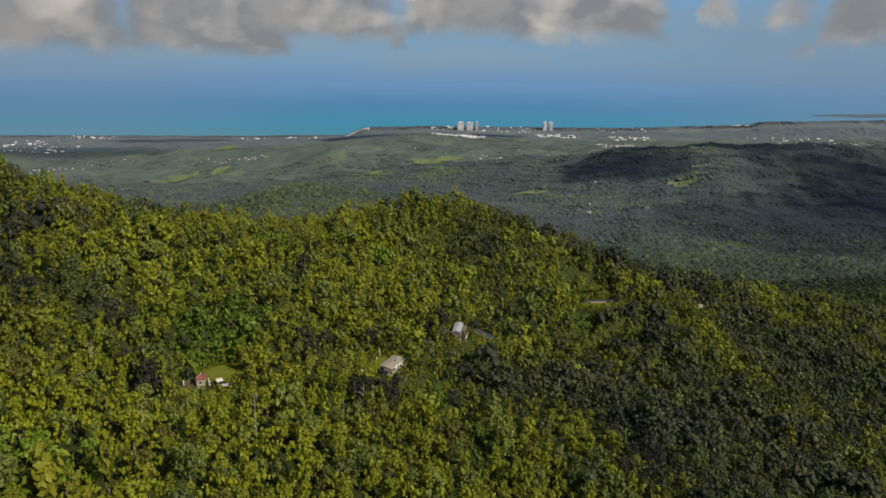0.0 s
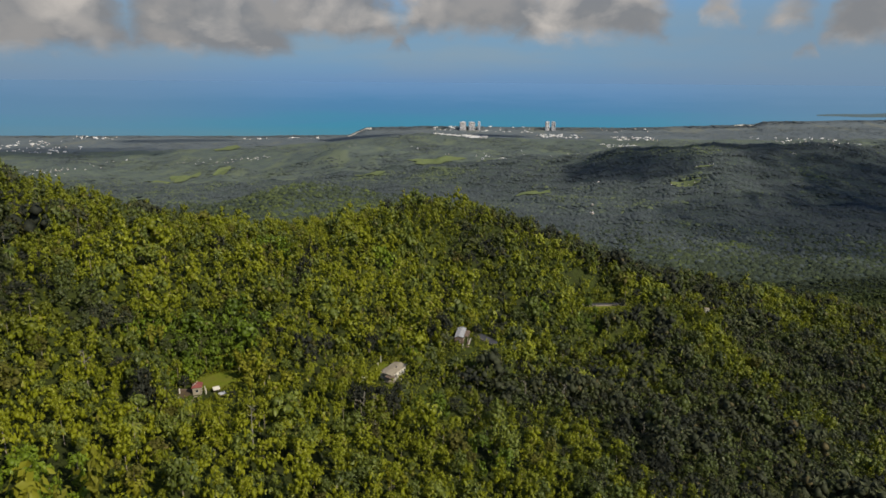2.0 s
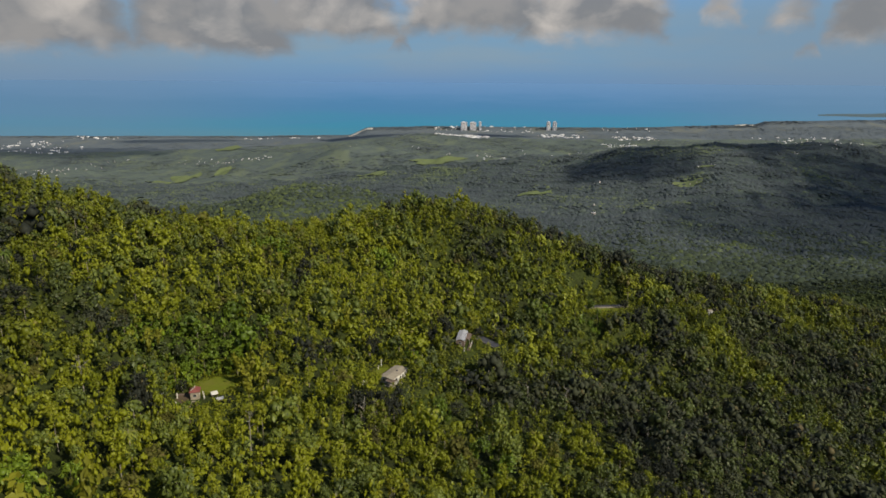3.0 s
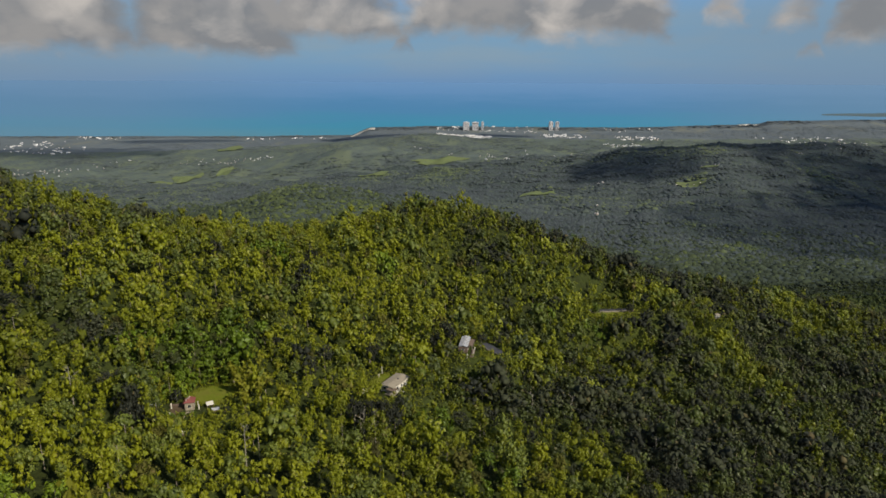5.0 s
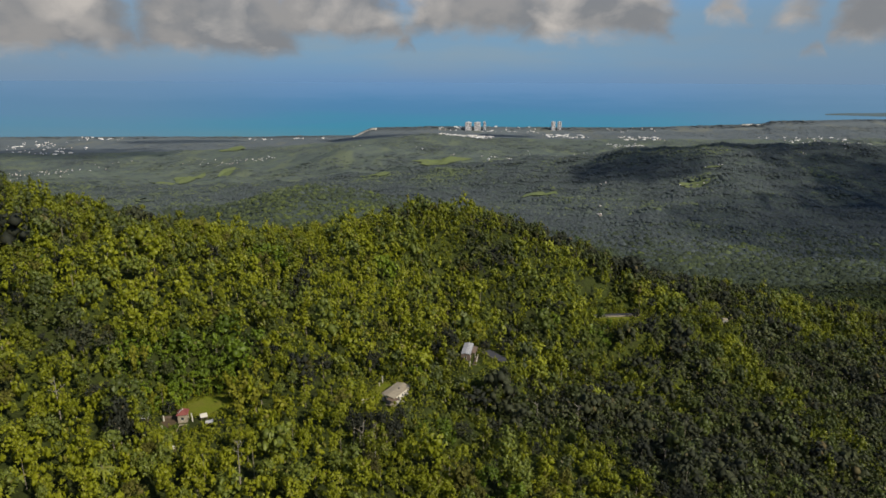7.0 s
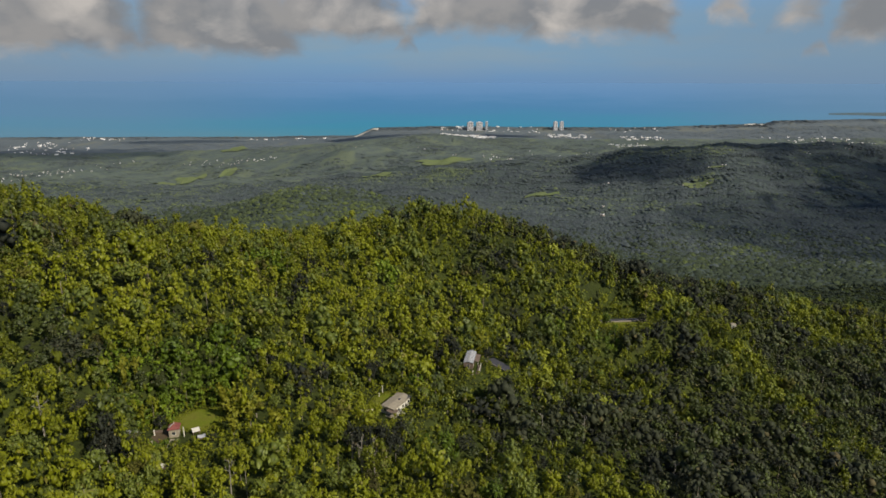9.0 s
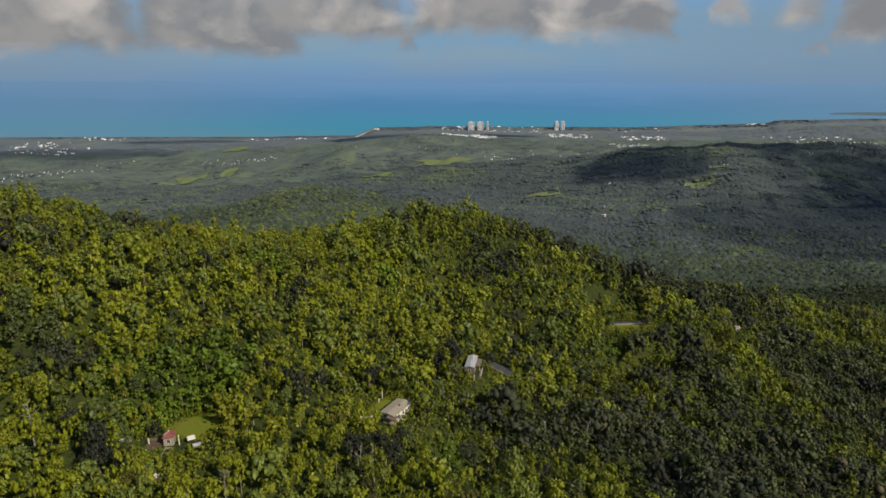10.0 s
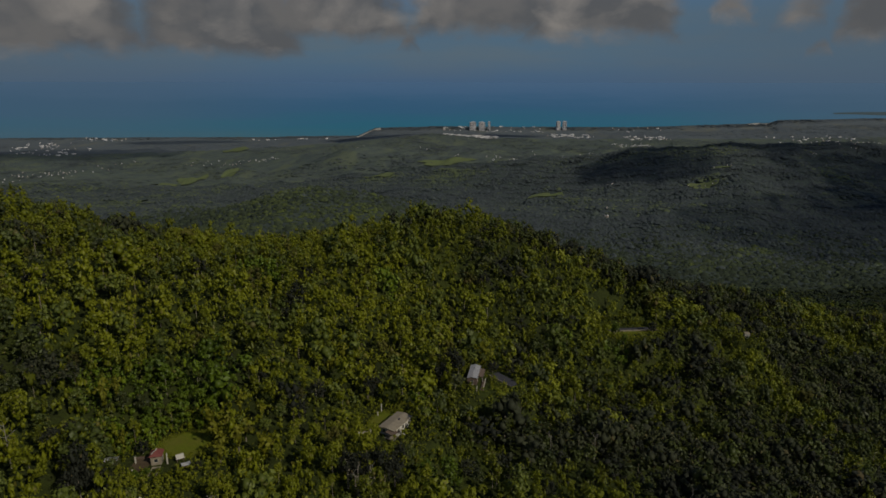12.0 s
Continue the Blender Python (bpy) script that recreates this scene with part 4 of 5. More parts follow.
def plant_slope():
    """More woods on the slope right under the flight."""
    x, y = jittered(-75, 75, -30, 98, 3.8)
    n = len(x)
    scatter("slope_thicket", spots_at(x, y, rng.uniform(1.4, 2.7, n), rng.uniform(.8, 1.5, n), rng.normal(.4, .5, n), rng.uniform(.1, .8, n), 6),
            UNDER, LEAF_BROAD, "thick yellow-green saplings on the upper slope", "forest")


plant_slope()


# ---- unseen cumulus clouds, placed out of view to throw shade on the country ----
def cloud_material(name, dense):
    """Cloud shell, part clear and soft at the rim to lighten the shade it throws."""
    m, g = material(name)
    at = g.add("ShaderNodeTexCoord").outputs["Object"]
    c = g.mix(g.noise(at, 0.01, 4.0), (0.80, 0.80, 0.82, 1), (0.88, 0.88, 0.88, 1))
    d, t, mixer, out = g.add("ShaderNodeBsdfDiffuse"), g.add("ShaderNodeBsdfTransparent"), g.add("ShaderNodeMixShader"), g.add("ShaderNodeOutputMaterial")
    g.put(d.inputs[0], c)
    sep = g.add("ShaderNodeSeparateXYZ")
    g.put(sep.inputs[0], g.add("ShaderNodeTexCoord").outputs["Generated"])
    u, v = g.math("SUBTRACT", sep.outputs[0], .5), g.math("SUBTRACT", sep.outputs[1], .5)
    r = g.math("SQRT", g.math("ADD", g.math("MULTIPLY", u, u), g.math("MULTIPLY", v, v)))
    r = g.math("ADD", r, g.math("MULTIPLY", g.math("SUBTRACT", g.noise(at, 0.009, 4.0), .5), .35))
    g.put(mixer.inputs[0], g.math("MULTIPLY", g.ramp(r, .47, .26), dense))
    g.put(mixer.inputs[1], t.outputs[0])
    g.put(mixer.inputs[2], d.outputs[0])
    g.put(out.inputs[0], mixer.outputs[0])
    return m


CLOUD_THICK, CLOUD_THIN = cloud_material("cloud_vapour", .62), cloud_material("thin_cloud_vapour", .36)


def build_cloud(x, y, z, a, b, turn, seed, mat):
    """A heaped cloud with a flat underside."""
    bm = bmesh.new()
    bmesh.ops.create_icosphere(bm, subdivisions=5, radius=1)
    for v in bm.verts:
        d = v.co.normalized()
        swell = 1 + .38 * noise.noise(d * 1.6 + Vector((seed * 3.1, 0, 0))) + .22 * noise.noise(d * 4.2 + Vector((0, seed, 0))) + .08 * noise.noise(d * 10)
        v.co = Vector((d.x * a * swell, d.y * b * swell, max(d.z, -.12) * min(a, b) * .7 * swell))
    root = thing("shade_cloud", pose(x, y, z, 0, 0, turn), "unseen flat-bottomed cumulus cloud placed out of view to shade the land", "cloud", "fair weather clouds")
    part("billows", bm, mat, root)


def cloud_over(tx, ty, a, b, turn, seed, mat=None, z=1500):
    """A cloud whose shade falls on the spot."""
    g = height(tx, ty)
    k = (z - g) / SUN_FROM.z
    build_cloud(tx + SUN_FROM.x * k, ty + SUN_FROM.y * k, z, a, b, turn, seed, mat or CLOUD_THICK)


cloud_over(668, 2075, 165, 260, -14, 1)
cloud_over(930, 2290, 300, 85, 0, 8)
cloud_over(1430, 1900, 380, 480, 0, 2, CLOUD_THIN)
cloud_over(1420, 1780, 300, 420, 0, 11, CLOUD_THIN)
cloud_over(1050, 1380, 460, 260, 0, 9, CLOUD_THIN)
# added to darken a bright gap between the shades around it
cloud_over(1120, 1640, 220, 150, 0, 16, CLOUD_THIN)
cloud_over(-2150, 3700, 640, 270, 0, 3, CLOUD_THIN)
cloud_over(-1700, 4300, 480, 120, 0, 15, CLOUD_THIN)
cloud_over(-420, 3900, 300, 110, 10, 4)
cloud_over(430, 4020, 200, 130, 0, 5)


# ---- houses on the hillside ----
def gable_roof(bm, length, width, eave, ridge, thick=.18, over=.5):
    """Two roof planes along x, ridge in the middle."""
    l, w = length / 2 + over, width / 2 + over
    slab(bm, [(-l, -w, eave), (l, -w, eave), (l, 0, ridge), (-l, 0, ridge)], thick)
    slab(bm, [(-l, 0, ridge + .004), (l, 0, ridge + .004), (l, w, eave), (-l, w, eave)], thick)
    return bm


def walls(bm, length, width, z0, z1, thick=.2):
    l, w = length / 2, width / 2
    block(bm, (-l, -w, z0), (l, -w + thick, z1))
    block(bm, (-l, w - thick, z0), (l, w, z1))
    block(bm, (-l, -w + thick, z0), (-l + thick, w - thick, z1))
    block(bm, (l - thick, -w + thick, z0), (l, w - thick, z1))
    return bm


def opening(parent, name, lo, hi, axis, out):
    """A framed window or door set 3 cm proud of a wall; axis 0 faces x, 1 faces y."""
    pane = part(name, block(bmesh.new(), lo, hi), GLASS, parent, "dark glazed " + name)
    bm = bmesh.new()
    a = 1 - axis
    for k in (0, 1):
        c0, c1 = list(lo), list(hi)
        c0[axis] -= .02
        c1[axis] += .02
        if k == 0:
            c1[a] = lo[a] + .08
            c0[a] = lo[a] - .04
        else:
            c0[a] = hi[a] - .08
            c1[a] = hi[a] + .04
        block(bm, c0, c1)
    c0, c1 = list(lo), list(hi)
    c0[axis] -= .06
    c1[axis] += .06
    c1[2] = lo[2]
    c0[2] = lo[2] - .1
    block(bm, c0, c1)
    part("frame", bm, WHITE, pane)
    return pane


def house_grey():
    """The grey-roofed house, its porch, garden wall, posts and lawn."""
    m = pose(-19.2, 260.6, 309, 0, 0, 61)
    h = thing("house", m, "white rendered house under a low weathered grey roof", "house")
    part("wall", walls(bmesh.new(), 11.2, 6.4, -.6, 2.9), WHITE, h)
    part("roof", gable_roof(bmesh.new(), 11.8, 6.0, 3.0, 3.5), CONCRETE, h, "weathered grey-beige roof")
    for sx in (-5.6, 5.5):
        bm = bmesh.new()
        v = [bm.verts.new(c) for c in ((sx, -3.2, 2.9), (sx, 3.2, 2.9), (sx, 0, 3.32), (sx + .1, -3.2, 2.9), (sx + .1, 3.2, 2.9), (sx + .1, 0, 3.32))]
        for f in ((0, 1, 2), (5, 4, 3), (0, 3, 4, 1), (1, 4, 5, 2), (2, 5, 3, 0)):
            bm.faces.new([v[i] for i in f])
        part("gable", bm, WHITE, h)
    for x in (-3.6, -.4, 3.6):
        opening(h, "window", (x, -3.25, 1.0), (x + 1.2, -3.19, 2.2), 1, -1)
    opening(h, "door", (1.6, -3.25, 0), (2.5, -3.19, 2.05), 1, -1)
    for y in (-1.8, .9):
        opening(h, "window", (-5.65, y, 1.0), (-5.59, y + 1.1, 2.1), 0, -1)
    part("vent", block(bmesh.new(), (.9, -1.1, 3.1), (1.7, -.5, 3.75), .05), TARP, h, "dark roof vent")
    porch = thing("porch", pose(-20.3, 255.2, 309, 0, 0, 61), "white porch with slim posts and a brown lean-to roof", "porch")
    part("floor", block(bmesh.new(), (-2.4, -2.6, -.8), (2.4, 2.2, .12), .03), CONCRETE, porch)
    for x in (-2.2, 0, 2.1):
        part("post", block(bmesh.new(), (x, -2.5, .12), (x + .22, -2.28, 2.4), .02), WHITE, porch)
    part("roof", slab(bmesh.new(), [(-2.7, -2.9, 2.4), (.6, -2.9, 2.4), (.6, 1.0, 2.75), (-2.7, 1.0, 2.75)], .1), BROWN, porch, "brown lean-to roof")
    part("railing", block(bmesh.new(), (.25, -2.46, .12), (2.1, -2.34, 1.0), .02), WHITE, porch)
    part("stair_wall", block(bmesh.new(), (2.4, -4.4, -1.2), (2.7, -1.0, .7), .03), WHITE, porch)
    wall = thing("garden_wall", pose(-30.6, 256.0, 308.8, 0, 0, 32), "low cream garden wall at the edge of the lawn", "wall")
    part("wall", block(bmesh.new(), (-1.6, -.15, -1.2), (3.0, .15, 1.5), .03), WHITE, wall)
    part("coping", block(bmesh.new(), (-1.64, -.22, 1.503), (3.1, .22, 1.62), .03), CONCRETE, wall)
    part("pillar", block(bmesh.new(), (-2.4, -.35, -1.2), (-1.65, .35, 2.3), .04), WHITE, wall)
    for x, y, z in ((-25.8, 272.6, 3.6), (-26.9, 269.5, 1.8)):
        p = thing("garden_post", pose(x, y, 308.8), "white painted post on the lawn", "post", "garden posts")
        part("shaft", block(bmesh.new(), (-.16, -.16, -.4), (.16, .16, z), .03), WHITE, p)
        part("cap", block(bmesh.new(), (-.22, -.22, z), (.22, .22, z + .1), .02), WHITE, p)


def house_tin():
    m = pose(12.2, 304.3, 308, 0, 0, 80)
    h = thing("house", m, "brown house with a bright grey sheet-metal roof", "house")
    part("wall", walls(bmesh.new(), 12.4, 4.2, -.8, 3.0), BROWN, h)
    part("roof", gable_roof(bmesh.new(), 12.4, 4.2, 3.1, 3.7, .1, .2), TIN, h, "bright grey corrugated metal roof")
    part("lean_to_roof", slab(bmesh.new(), [(-3.5, -4.4, 2.5), (4.5, -4.6, 2.5), (4.5, -2.35, 3.0), (-3.5, -2.35, 3.0)], .1), BROWN, h, "rusty brown lean-to roof")
    for x in (-3.3, 4.2):
        part("post", block(bmesh.new(), (x, -4.3, -.8), (x + .18, -4.12, 2.4), .02), WHITE, h)
    bm = bmesh.new()
    for k in range(27):
        x = -6.5 + k * .5
        for s in (-1, 1):
            slab(bm, [(x, s * 2.28, 3.16), (x + .09, s * 2.28, 3.16), (x + .09, 0, 3.75), (x, 0, 3.75)][::s], .05)
    part("roof_ribs", bm, TIN, h)
    for x in (-4.5, -1.2, 2.2):
        opening(h, "window", (x, -2.15, 1.0), (x + 1.2, -2.09, 2.2), 1, -1)
    opening(h, "door", (-6.25, -.5, 0), (-6.19, .5, 2.1), 0, -1)
    t = thing("terrace", pose(14.6, 298.6, 308, 0, 0, 80), "concrete terrace with a white railing beside the house", "terrace")
    part("floor", block(bmesh.new(), (-5.0, -2.2, -1.4), (4.0, -.6, .02), .03), BROWN, t)
    for k in range(6):
        part("post", block(bmesh.new(), (-4.9 + k * 1.75, -2.15, .02), (-4.75 + k * 1.75, -2.0, 1.1), .01), WHITE, t)
    part("top_rail", block(bmesh.new(), (-4.9, -2.17, 1.1), (3.9, -1.98, 1.24), .02), WHITE, t)
    part("stair_wall", block(bmesh.new(), (-6.0, .4, -1.6), (-5.0, .8, 1.5), .03), WHITE, t)
    d = thing("driveway", pose(25.6, 303.6, 307.7, 0, 0, -52), "dark asphalt parking yard beside the house", "driveway")
    part("surface", slab(bmesh.new(), [(-7, -2.4, .25), (7, -2.2, .25), (6.6, 2.3, .25), (-6.6, 2.6, .25)], .6), ASPHALT, d)
    part("kerb", block(bmesh.new(), (-7, -2.75, -.3), (7, -2.45, .42), .03), CONCRETE, d)


def shed(x, y, turn, wide, deep, high, roof, label):
    """An open shed: four posts, a back wall and a tilted sheet roof."""
    h = thing("shed", pose(x, y, height(x, y) - .1, 0, 0, turn), label, "shed", "sheds")
    for px in (-wide / 2, wide / 2 - .12):
        for py in (-deep / 2 + .1, deep / 2 - .25):
            part("post", block(bmesh.new(), (px, py, -.4), (px + .12, py + .12, high)), BROWN, h)
    part("roof", slab(bmesh.new(), [(-wide / 2 - .2, -deep / 2 - .15, high - .05), (wide / 2 + .2, -deep / 2 - .15, high - .05),
                                    (wide / 2 + .2, deep / 2 + .15, high + .45), (-wide / 2 - .2, deep / 2 + .15, high + .45)], .08), roof, h)
    part("back_wall", block(bmesh.new(), (-wide / 2, deep / 2 - .12, -.3), (wide / 2, deep / 2 - .02, high + .1)), BROWN, h)


def house_red():
    h = thing("pavilion", pose(-88.9, 218.1, 322.4, 0, 0, 14), "small grey house under a faded red hipped roof", "house")
    part("wall", walls(bmesh.new(), 3.0, 3.2, -.8, 3.08), CONCRETE, h)
    bm = bmesh.new()
    base = [bm.verts.new(c) for c in ((-1.9, -2.0, 3.1), (1.9, -2.0, 3.1), (1.9, 2.0, 3.1), (-1.9, 2.0, 3.1))]
    eave = [bm.verts.new(v.co + Vector((0, 0, .14))) for v in base]
    top = [bm.verts.new((0, -.6, 4.5)), bm.verts.new((0, .6, 4.5))]
    bm.faces.new(base[::-1])
    for i in range(4):
        j = (i + 1) % 4
        bm.faces.new((base[i], base[j], eave[j], eave[i]))
    for f in ((eave[0], eave[1], top[0]), (eave[1], eave[2], top[1], top[0]), (eave[2], eave[3], top[1]), (eave[3], eave[0], top[0], top[1])):
        bm.faces.new(f)
    roof = part("roof", bm, RED, h, "faded red hipped roof")
    part("ridge_cap", block(bmesh.new(), (-.12, -.7, 4.46), (.12, .7, 4.6), .03), WHITE, roof)
    part("patch", slab(bmesh.new(), [(-1.5, -.9, 3.62), (-.9, -1.55, 3.66), (-.25, -.6, 4.4), (-.5, .2, 4.3)], .08), WHITE, roof, "white metal patch")
    opening(h, "window", (-.6, -1.65, 1.1), (.6, -1.59, 2.1), 1, -1)
    opening(h, "door", (1.45, -.5, 0), (1.51, .4, 2.05), 0, 1)
    y = thing("yard", pose(-94.0, 217.4, 322.5, 0, 0, 5), "worn brown earth yard with low walls and white posts", "yard")
    part("paving", slab(bmesh.new(), [(-2.4, -4.4, .1), (3.0, -5.0, .1), (3.4, 3.6, .1), (-1.6, 3.9, .1)], .9), EARTH, y)
    for px, py, z in ((-1.3, .1, 2.2), (.2, -6.1, 1.9), (8.5, -.9, 2.2), (7.2, 2.4, 1.5)):
        part("gate_post", block(bmesh.new(), (px - .17, py - .17, -.6), (px + .17, py + .17, z), .04), WHITE, y)
    part("low_wall", block(bmesh.new(), (-3.4, -5.7, -.6), (-.2, -5.45, .8), .03), CONCRETE, y)
    part("low_wall", block(bmesh.new(), (.6, -6.3, -.6), (3.0, -6.05, .7), .03), CONCRETE, y)
    part("planter", block(bmesh.new(), (-2.6, 1.9, .1), (.4, 2.6, .6), .04), BROWN, y)
    st = thing("garden_stairs", pose(-88.0, 215.6, 322.5, 0, 0, 8), "grey concrete garden stairs below the red-roofed house", "stairs")
    for k in range(7):
        part("step", block(bmesh.new(), (-1.0, -.75 * (k + 1), -1.6), (1.0, -.75 * k, .1 - .17 * k), .02), CONCRETE, st)
    for px in (-1.25, 1.0):
        part("side_wall", block(bmesh.new(), (px, -5.25, -1.7), (px + .22, .1, .2), .03), CONCRETE, st)
    shed(-82.1, 218.7, 32, 2.0, 1.7, 1.6, WHITE, "open shed with a white tilted roof")
    shed(-79.0, 215.6, 28, 2.2, .8, 1.1, TIN, "low open shed with a pale metal roof")
    shed(-80.9, 191.7, -20, 1.3, .8, 1.5, WHITE, "small white-roofed shed among the trees")
    c = thing("cabin", pose(-101.5, 215.6, height(-101.5, 215.6) - .3, 0, 0, 10), "small cabin with a pale metal roof among the trees", "house")
    part("wall", walls(bmesh.new(), 3.2, 2.2, -2.2, 1.9), BROWN, c)
    part("roof", gable_roof(bmesh.new(), 3.2, 1.6, 1.95, 2.3, .08, .3), TIN, c)


def lawn(name, x, y, a, b, turn, lift, label):
    k = np.arange(30) * math.tau / 30
    c, s = math.cos(radians(turn)), math.sin(radians(turn))
    V = [(x, y)]
    for ring in (.33, .66, 1.0):
        for t in k:
            e = ring * (1 + .10 * math.sin(3 * t + x) + .06 * math.sin(5 * t))
            u, v = a * e * math.cos(t), b * e * math.sin(t)
            V.append((x + u * c - v * s, y + u * s + v * c))
    V = np.array(V)
    F = [(0, 1 + i, 1 + (i + 1) % 30) for i in range(30)]
    for j in (0, 1):
        for i in range(30):
            p, q = 1 + j * 30 + i, 1 + j * 30 + (i + 1) % 30
            F += [(p, p + 30, q + 30), (p, q + 30, q)]
    ob = bulk(name, np.column_stack([V, land(V[:, 0], V[:, 1]) + lift]), np.array(F), GRASS, np.full(len(V), .5))
    tagged(ob, label, "lawn", kind="structure")


def mountain_road():
    r = thing("mountain_road", pose(114, 414, 286.4, 0, 0, 6.6), "narrow asphalt mountain road with a pale retaining wall", "road")
    part("surface", slab(bmesh.new(), [(-19, -1.6, .15), (17, -1.6, .15), (17, 2.6, .15), (-19, 2.6, .15)], .8), ASPHALT, r)
    bm = bmesh.new()
    for k in range(9):
        block(bm, (-18.9 + k * 4, -2.1, -2.0), (-15.0 + k * 4, -1.7, .55), .03)
    part("retaining_wall", bm, CONCRETE, r, "pale concrete retaining wall")
    p = thing("utility_pole", pose(131.5, 418.5, 286.5), "slim grey utility pole beside the road", "pole")
    bm = bmesh.new()
    bmesh.ops.create_cone(bm, segments=8, radius1=.18, radius2=.12, depth=9.4, cap_ends=True, matrix=Matrix.Translation((0, 0, 4.3)))
    part("shaft", bm, CONCRETE, p)
    part("crossarm", block(bmesh.new(), (-.9, -.06, 8.3), (.9, .06, 8.45), .01), BROWN, p)
    c = thing("cabin", pose(193.4, 426, 276.6, 0, 0, -12), "small white cabin with a grey roof among the trees", "house")
    part("wall", walls(bmesh.new(), 2.8, 3.4, -1, 2.9), WHITE, c)
    part("roof", gable_roof(bmesh.new(), 2.8, 3.4, 2.95, 3.5, .1, .2), CONCRETE, c)
    opening(c, "door", (-.5, -1.75, 0), (.4, -1.69, 2.0), 1, -1)
    opening(c, "window", (.55, -1.75, 1.0), (1.15, -1.69, 1.9), 1, -1)


lawn("lawn", -24.5, 266, 8.5, 5.0, 62, .10, "sunny mown grass beside the grey-roofed house")
lawn("lawn", -84.5, 228.0, 8.6, 8.0, -10, .10, "sunny mown grass beside the red-roofed house")
lawn("lawn", 23, 295.5, 4.5, 2.6, -40, .10, "grass bank below the parking yard")
lawn("lawn", 114, 409, 16, 2.6, 6, .10, "grass bank below the mountain road")
house_grey()
house_tin()
house_red()
mountain_road()


# ---- the coast: towers and towns ----
def tower(x, y, w, d, h, turn):
    t = thing("apartment_tower", pose(x, y, height(x, y) - 2, 0, 0, turn), "pale grey apartment tower block near the beach", "tower block", "beach towers")
    part("core", block(bmesh.new(), (-w / 2, -d / 2, 0), (w / 2, d / 2, h), .4), TOWER_PAINT, t)
    bays = max(2, round(w / 12))
    for k in range(bays):
        x0 = -w / 2 + (k + .18) * w / bays
        x1 = -w / 2 + (k + .82) * w / bays
        bay = part("window_bay", block(bmesh.new(), (x0, -d / 2 - .3, 4), (x1, -d / 2 - .02, h - 3)), GLASS, t, "column of dark windows")
        bm = bmesh.new()
        for f in range(int((h - 8) / 3.2)):
            block(bm, (x0 - .2, -d / 2 - 1.6, 4.6 + f * 3.2), (x1 + .2, -d / 2 - .3, 6.1 + f * 3.2))
        part("balconies", bm, TOWER_PAINT, bay)
    part("roof_house", block(bmesh.new(), (-w * .18, -d * .2, h), (w * .2, d * .2, h + 4), .2), TOWER_PAINT, t)


for x, y, w, d, h, turn in ((177, 4493, 44, 16, 58, 6), (241, 4493, 44, 16, 57, 2), (292, 4497, 16, 30, 58, 0), (776, 4501, 27, 16, 60, 8), (820, 4503, 27, 16, 60, -4)):
    tower(x, y, w, d, h, turn)


def town_house(w, d, h, mat, roofed, name, label):
    """Two storeys under a roof with dark windows, at the origin."""
    t = thing(name, pose(0, 0, -60), label, "house", "coastal town")
    part("wall", walls(bmesh.new(), w, d, -3, h, .4), mat, t)
    if roofed:
        part("roof", gable_roof(bmesh.new(), w, d, h, h + 2.0, .3, .5), TOWN_ROOF, t)
    else:
        part("roof", block(bmesh.new(), (-w / 2 - .3, -d / 2 - .3, h), (w / 2 + .3, d / 2 + .3, h + .5), .1), mat, t)
    part("window", block(bmesh.new(), (-w * .35, -d / 2 - .05, h * .4), (-w * .1, -d / 2 - .01, h * .7)), GLASS, t)
    part("window", block(bmesh.new(), (w * .1, -d / 2 - .05, h * .4), (w * .35, -d / 2 - .01, h * .7)), GLASS, t)
    return t


# x, y, half extents, number of houses
TOWNS = [(143, 3852, 166, 160, 150), (50, 4519, 82, 40, 16), (775, 4067, 123, 180, 70), (985, 3434, 87, 90, 60), (1190, 3822, 126, 100, 40),
         (474, 4493, 203, 70, 24), (-2714, 4172, 151, 200, 36), (-2420, 3900, 190, 170, 24), (-1762, 2828, 135, 150, 44), (-1816, 2648, 60, 100, 12), (-2458, 4490, 188, 40, 22),
         (-989, 3202, 145, 60, 30), (-1280, 3250, 90, 120, 12), (-1720, 3271, 81, 150, 6), (-1064, 4440, 321, 40, 16), (218, 2668, 64, 150, 16), (23, 2627, 24, 40, 2),
         (623, 2928, 40, 60, 6), (2150, 3700, 220, 200, 40), (1900, 3450, 120, 90, 16)]
VILLAGES = [(1260, 4475, 283, 60, 10), (698, 1770, 36, 15, 3), (816, 1935, 36, 12, 4), (489, 1880, 21, 8, 3), (401, 1560, 18, 30, 3),
            (1219, 2149, 15, 15, 2), (1387, 2230, 30, 30, 4), (451, 2917, 92, 200, 6), (-300, 3100, 250, 300, 8)]


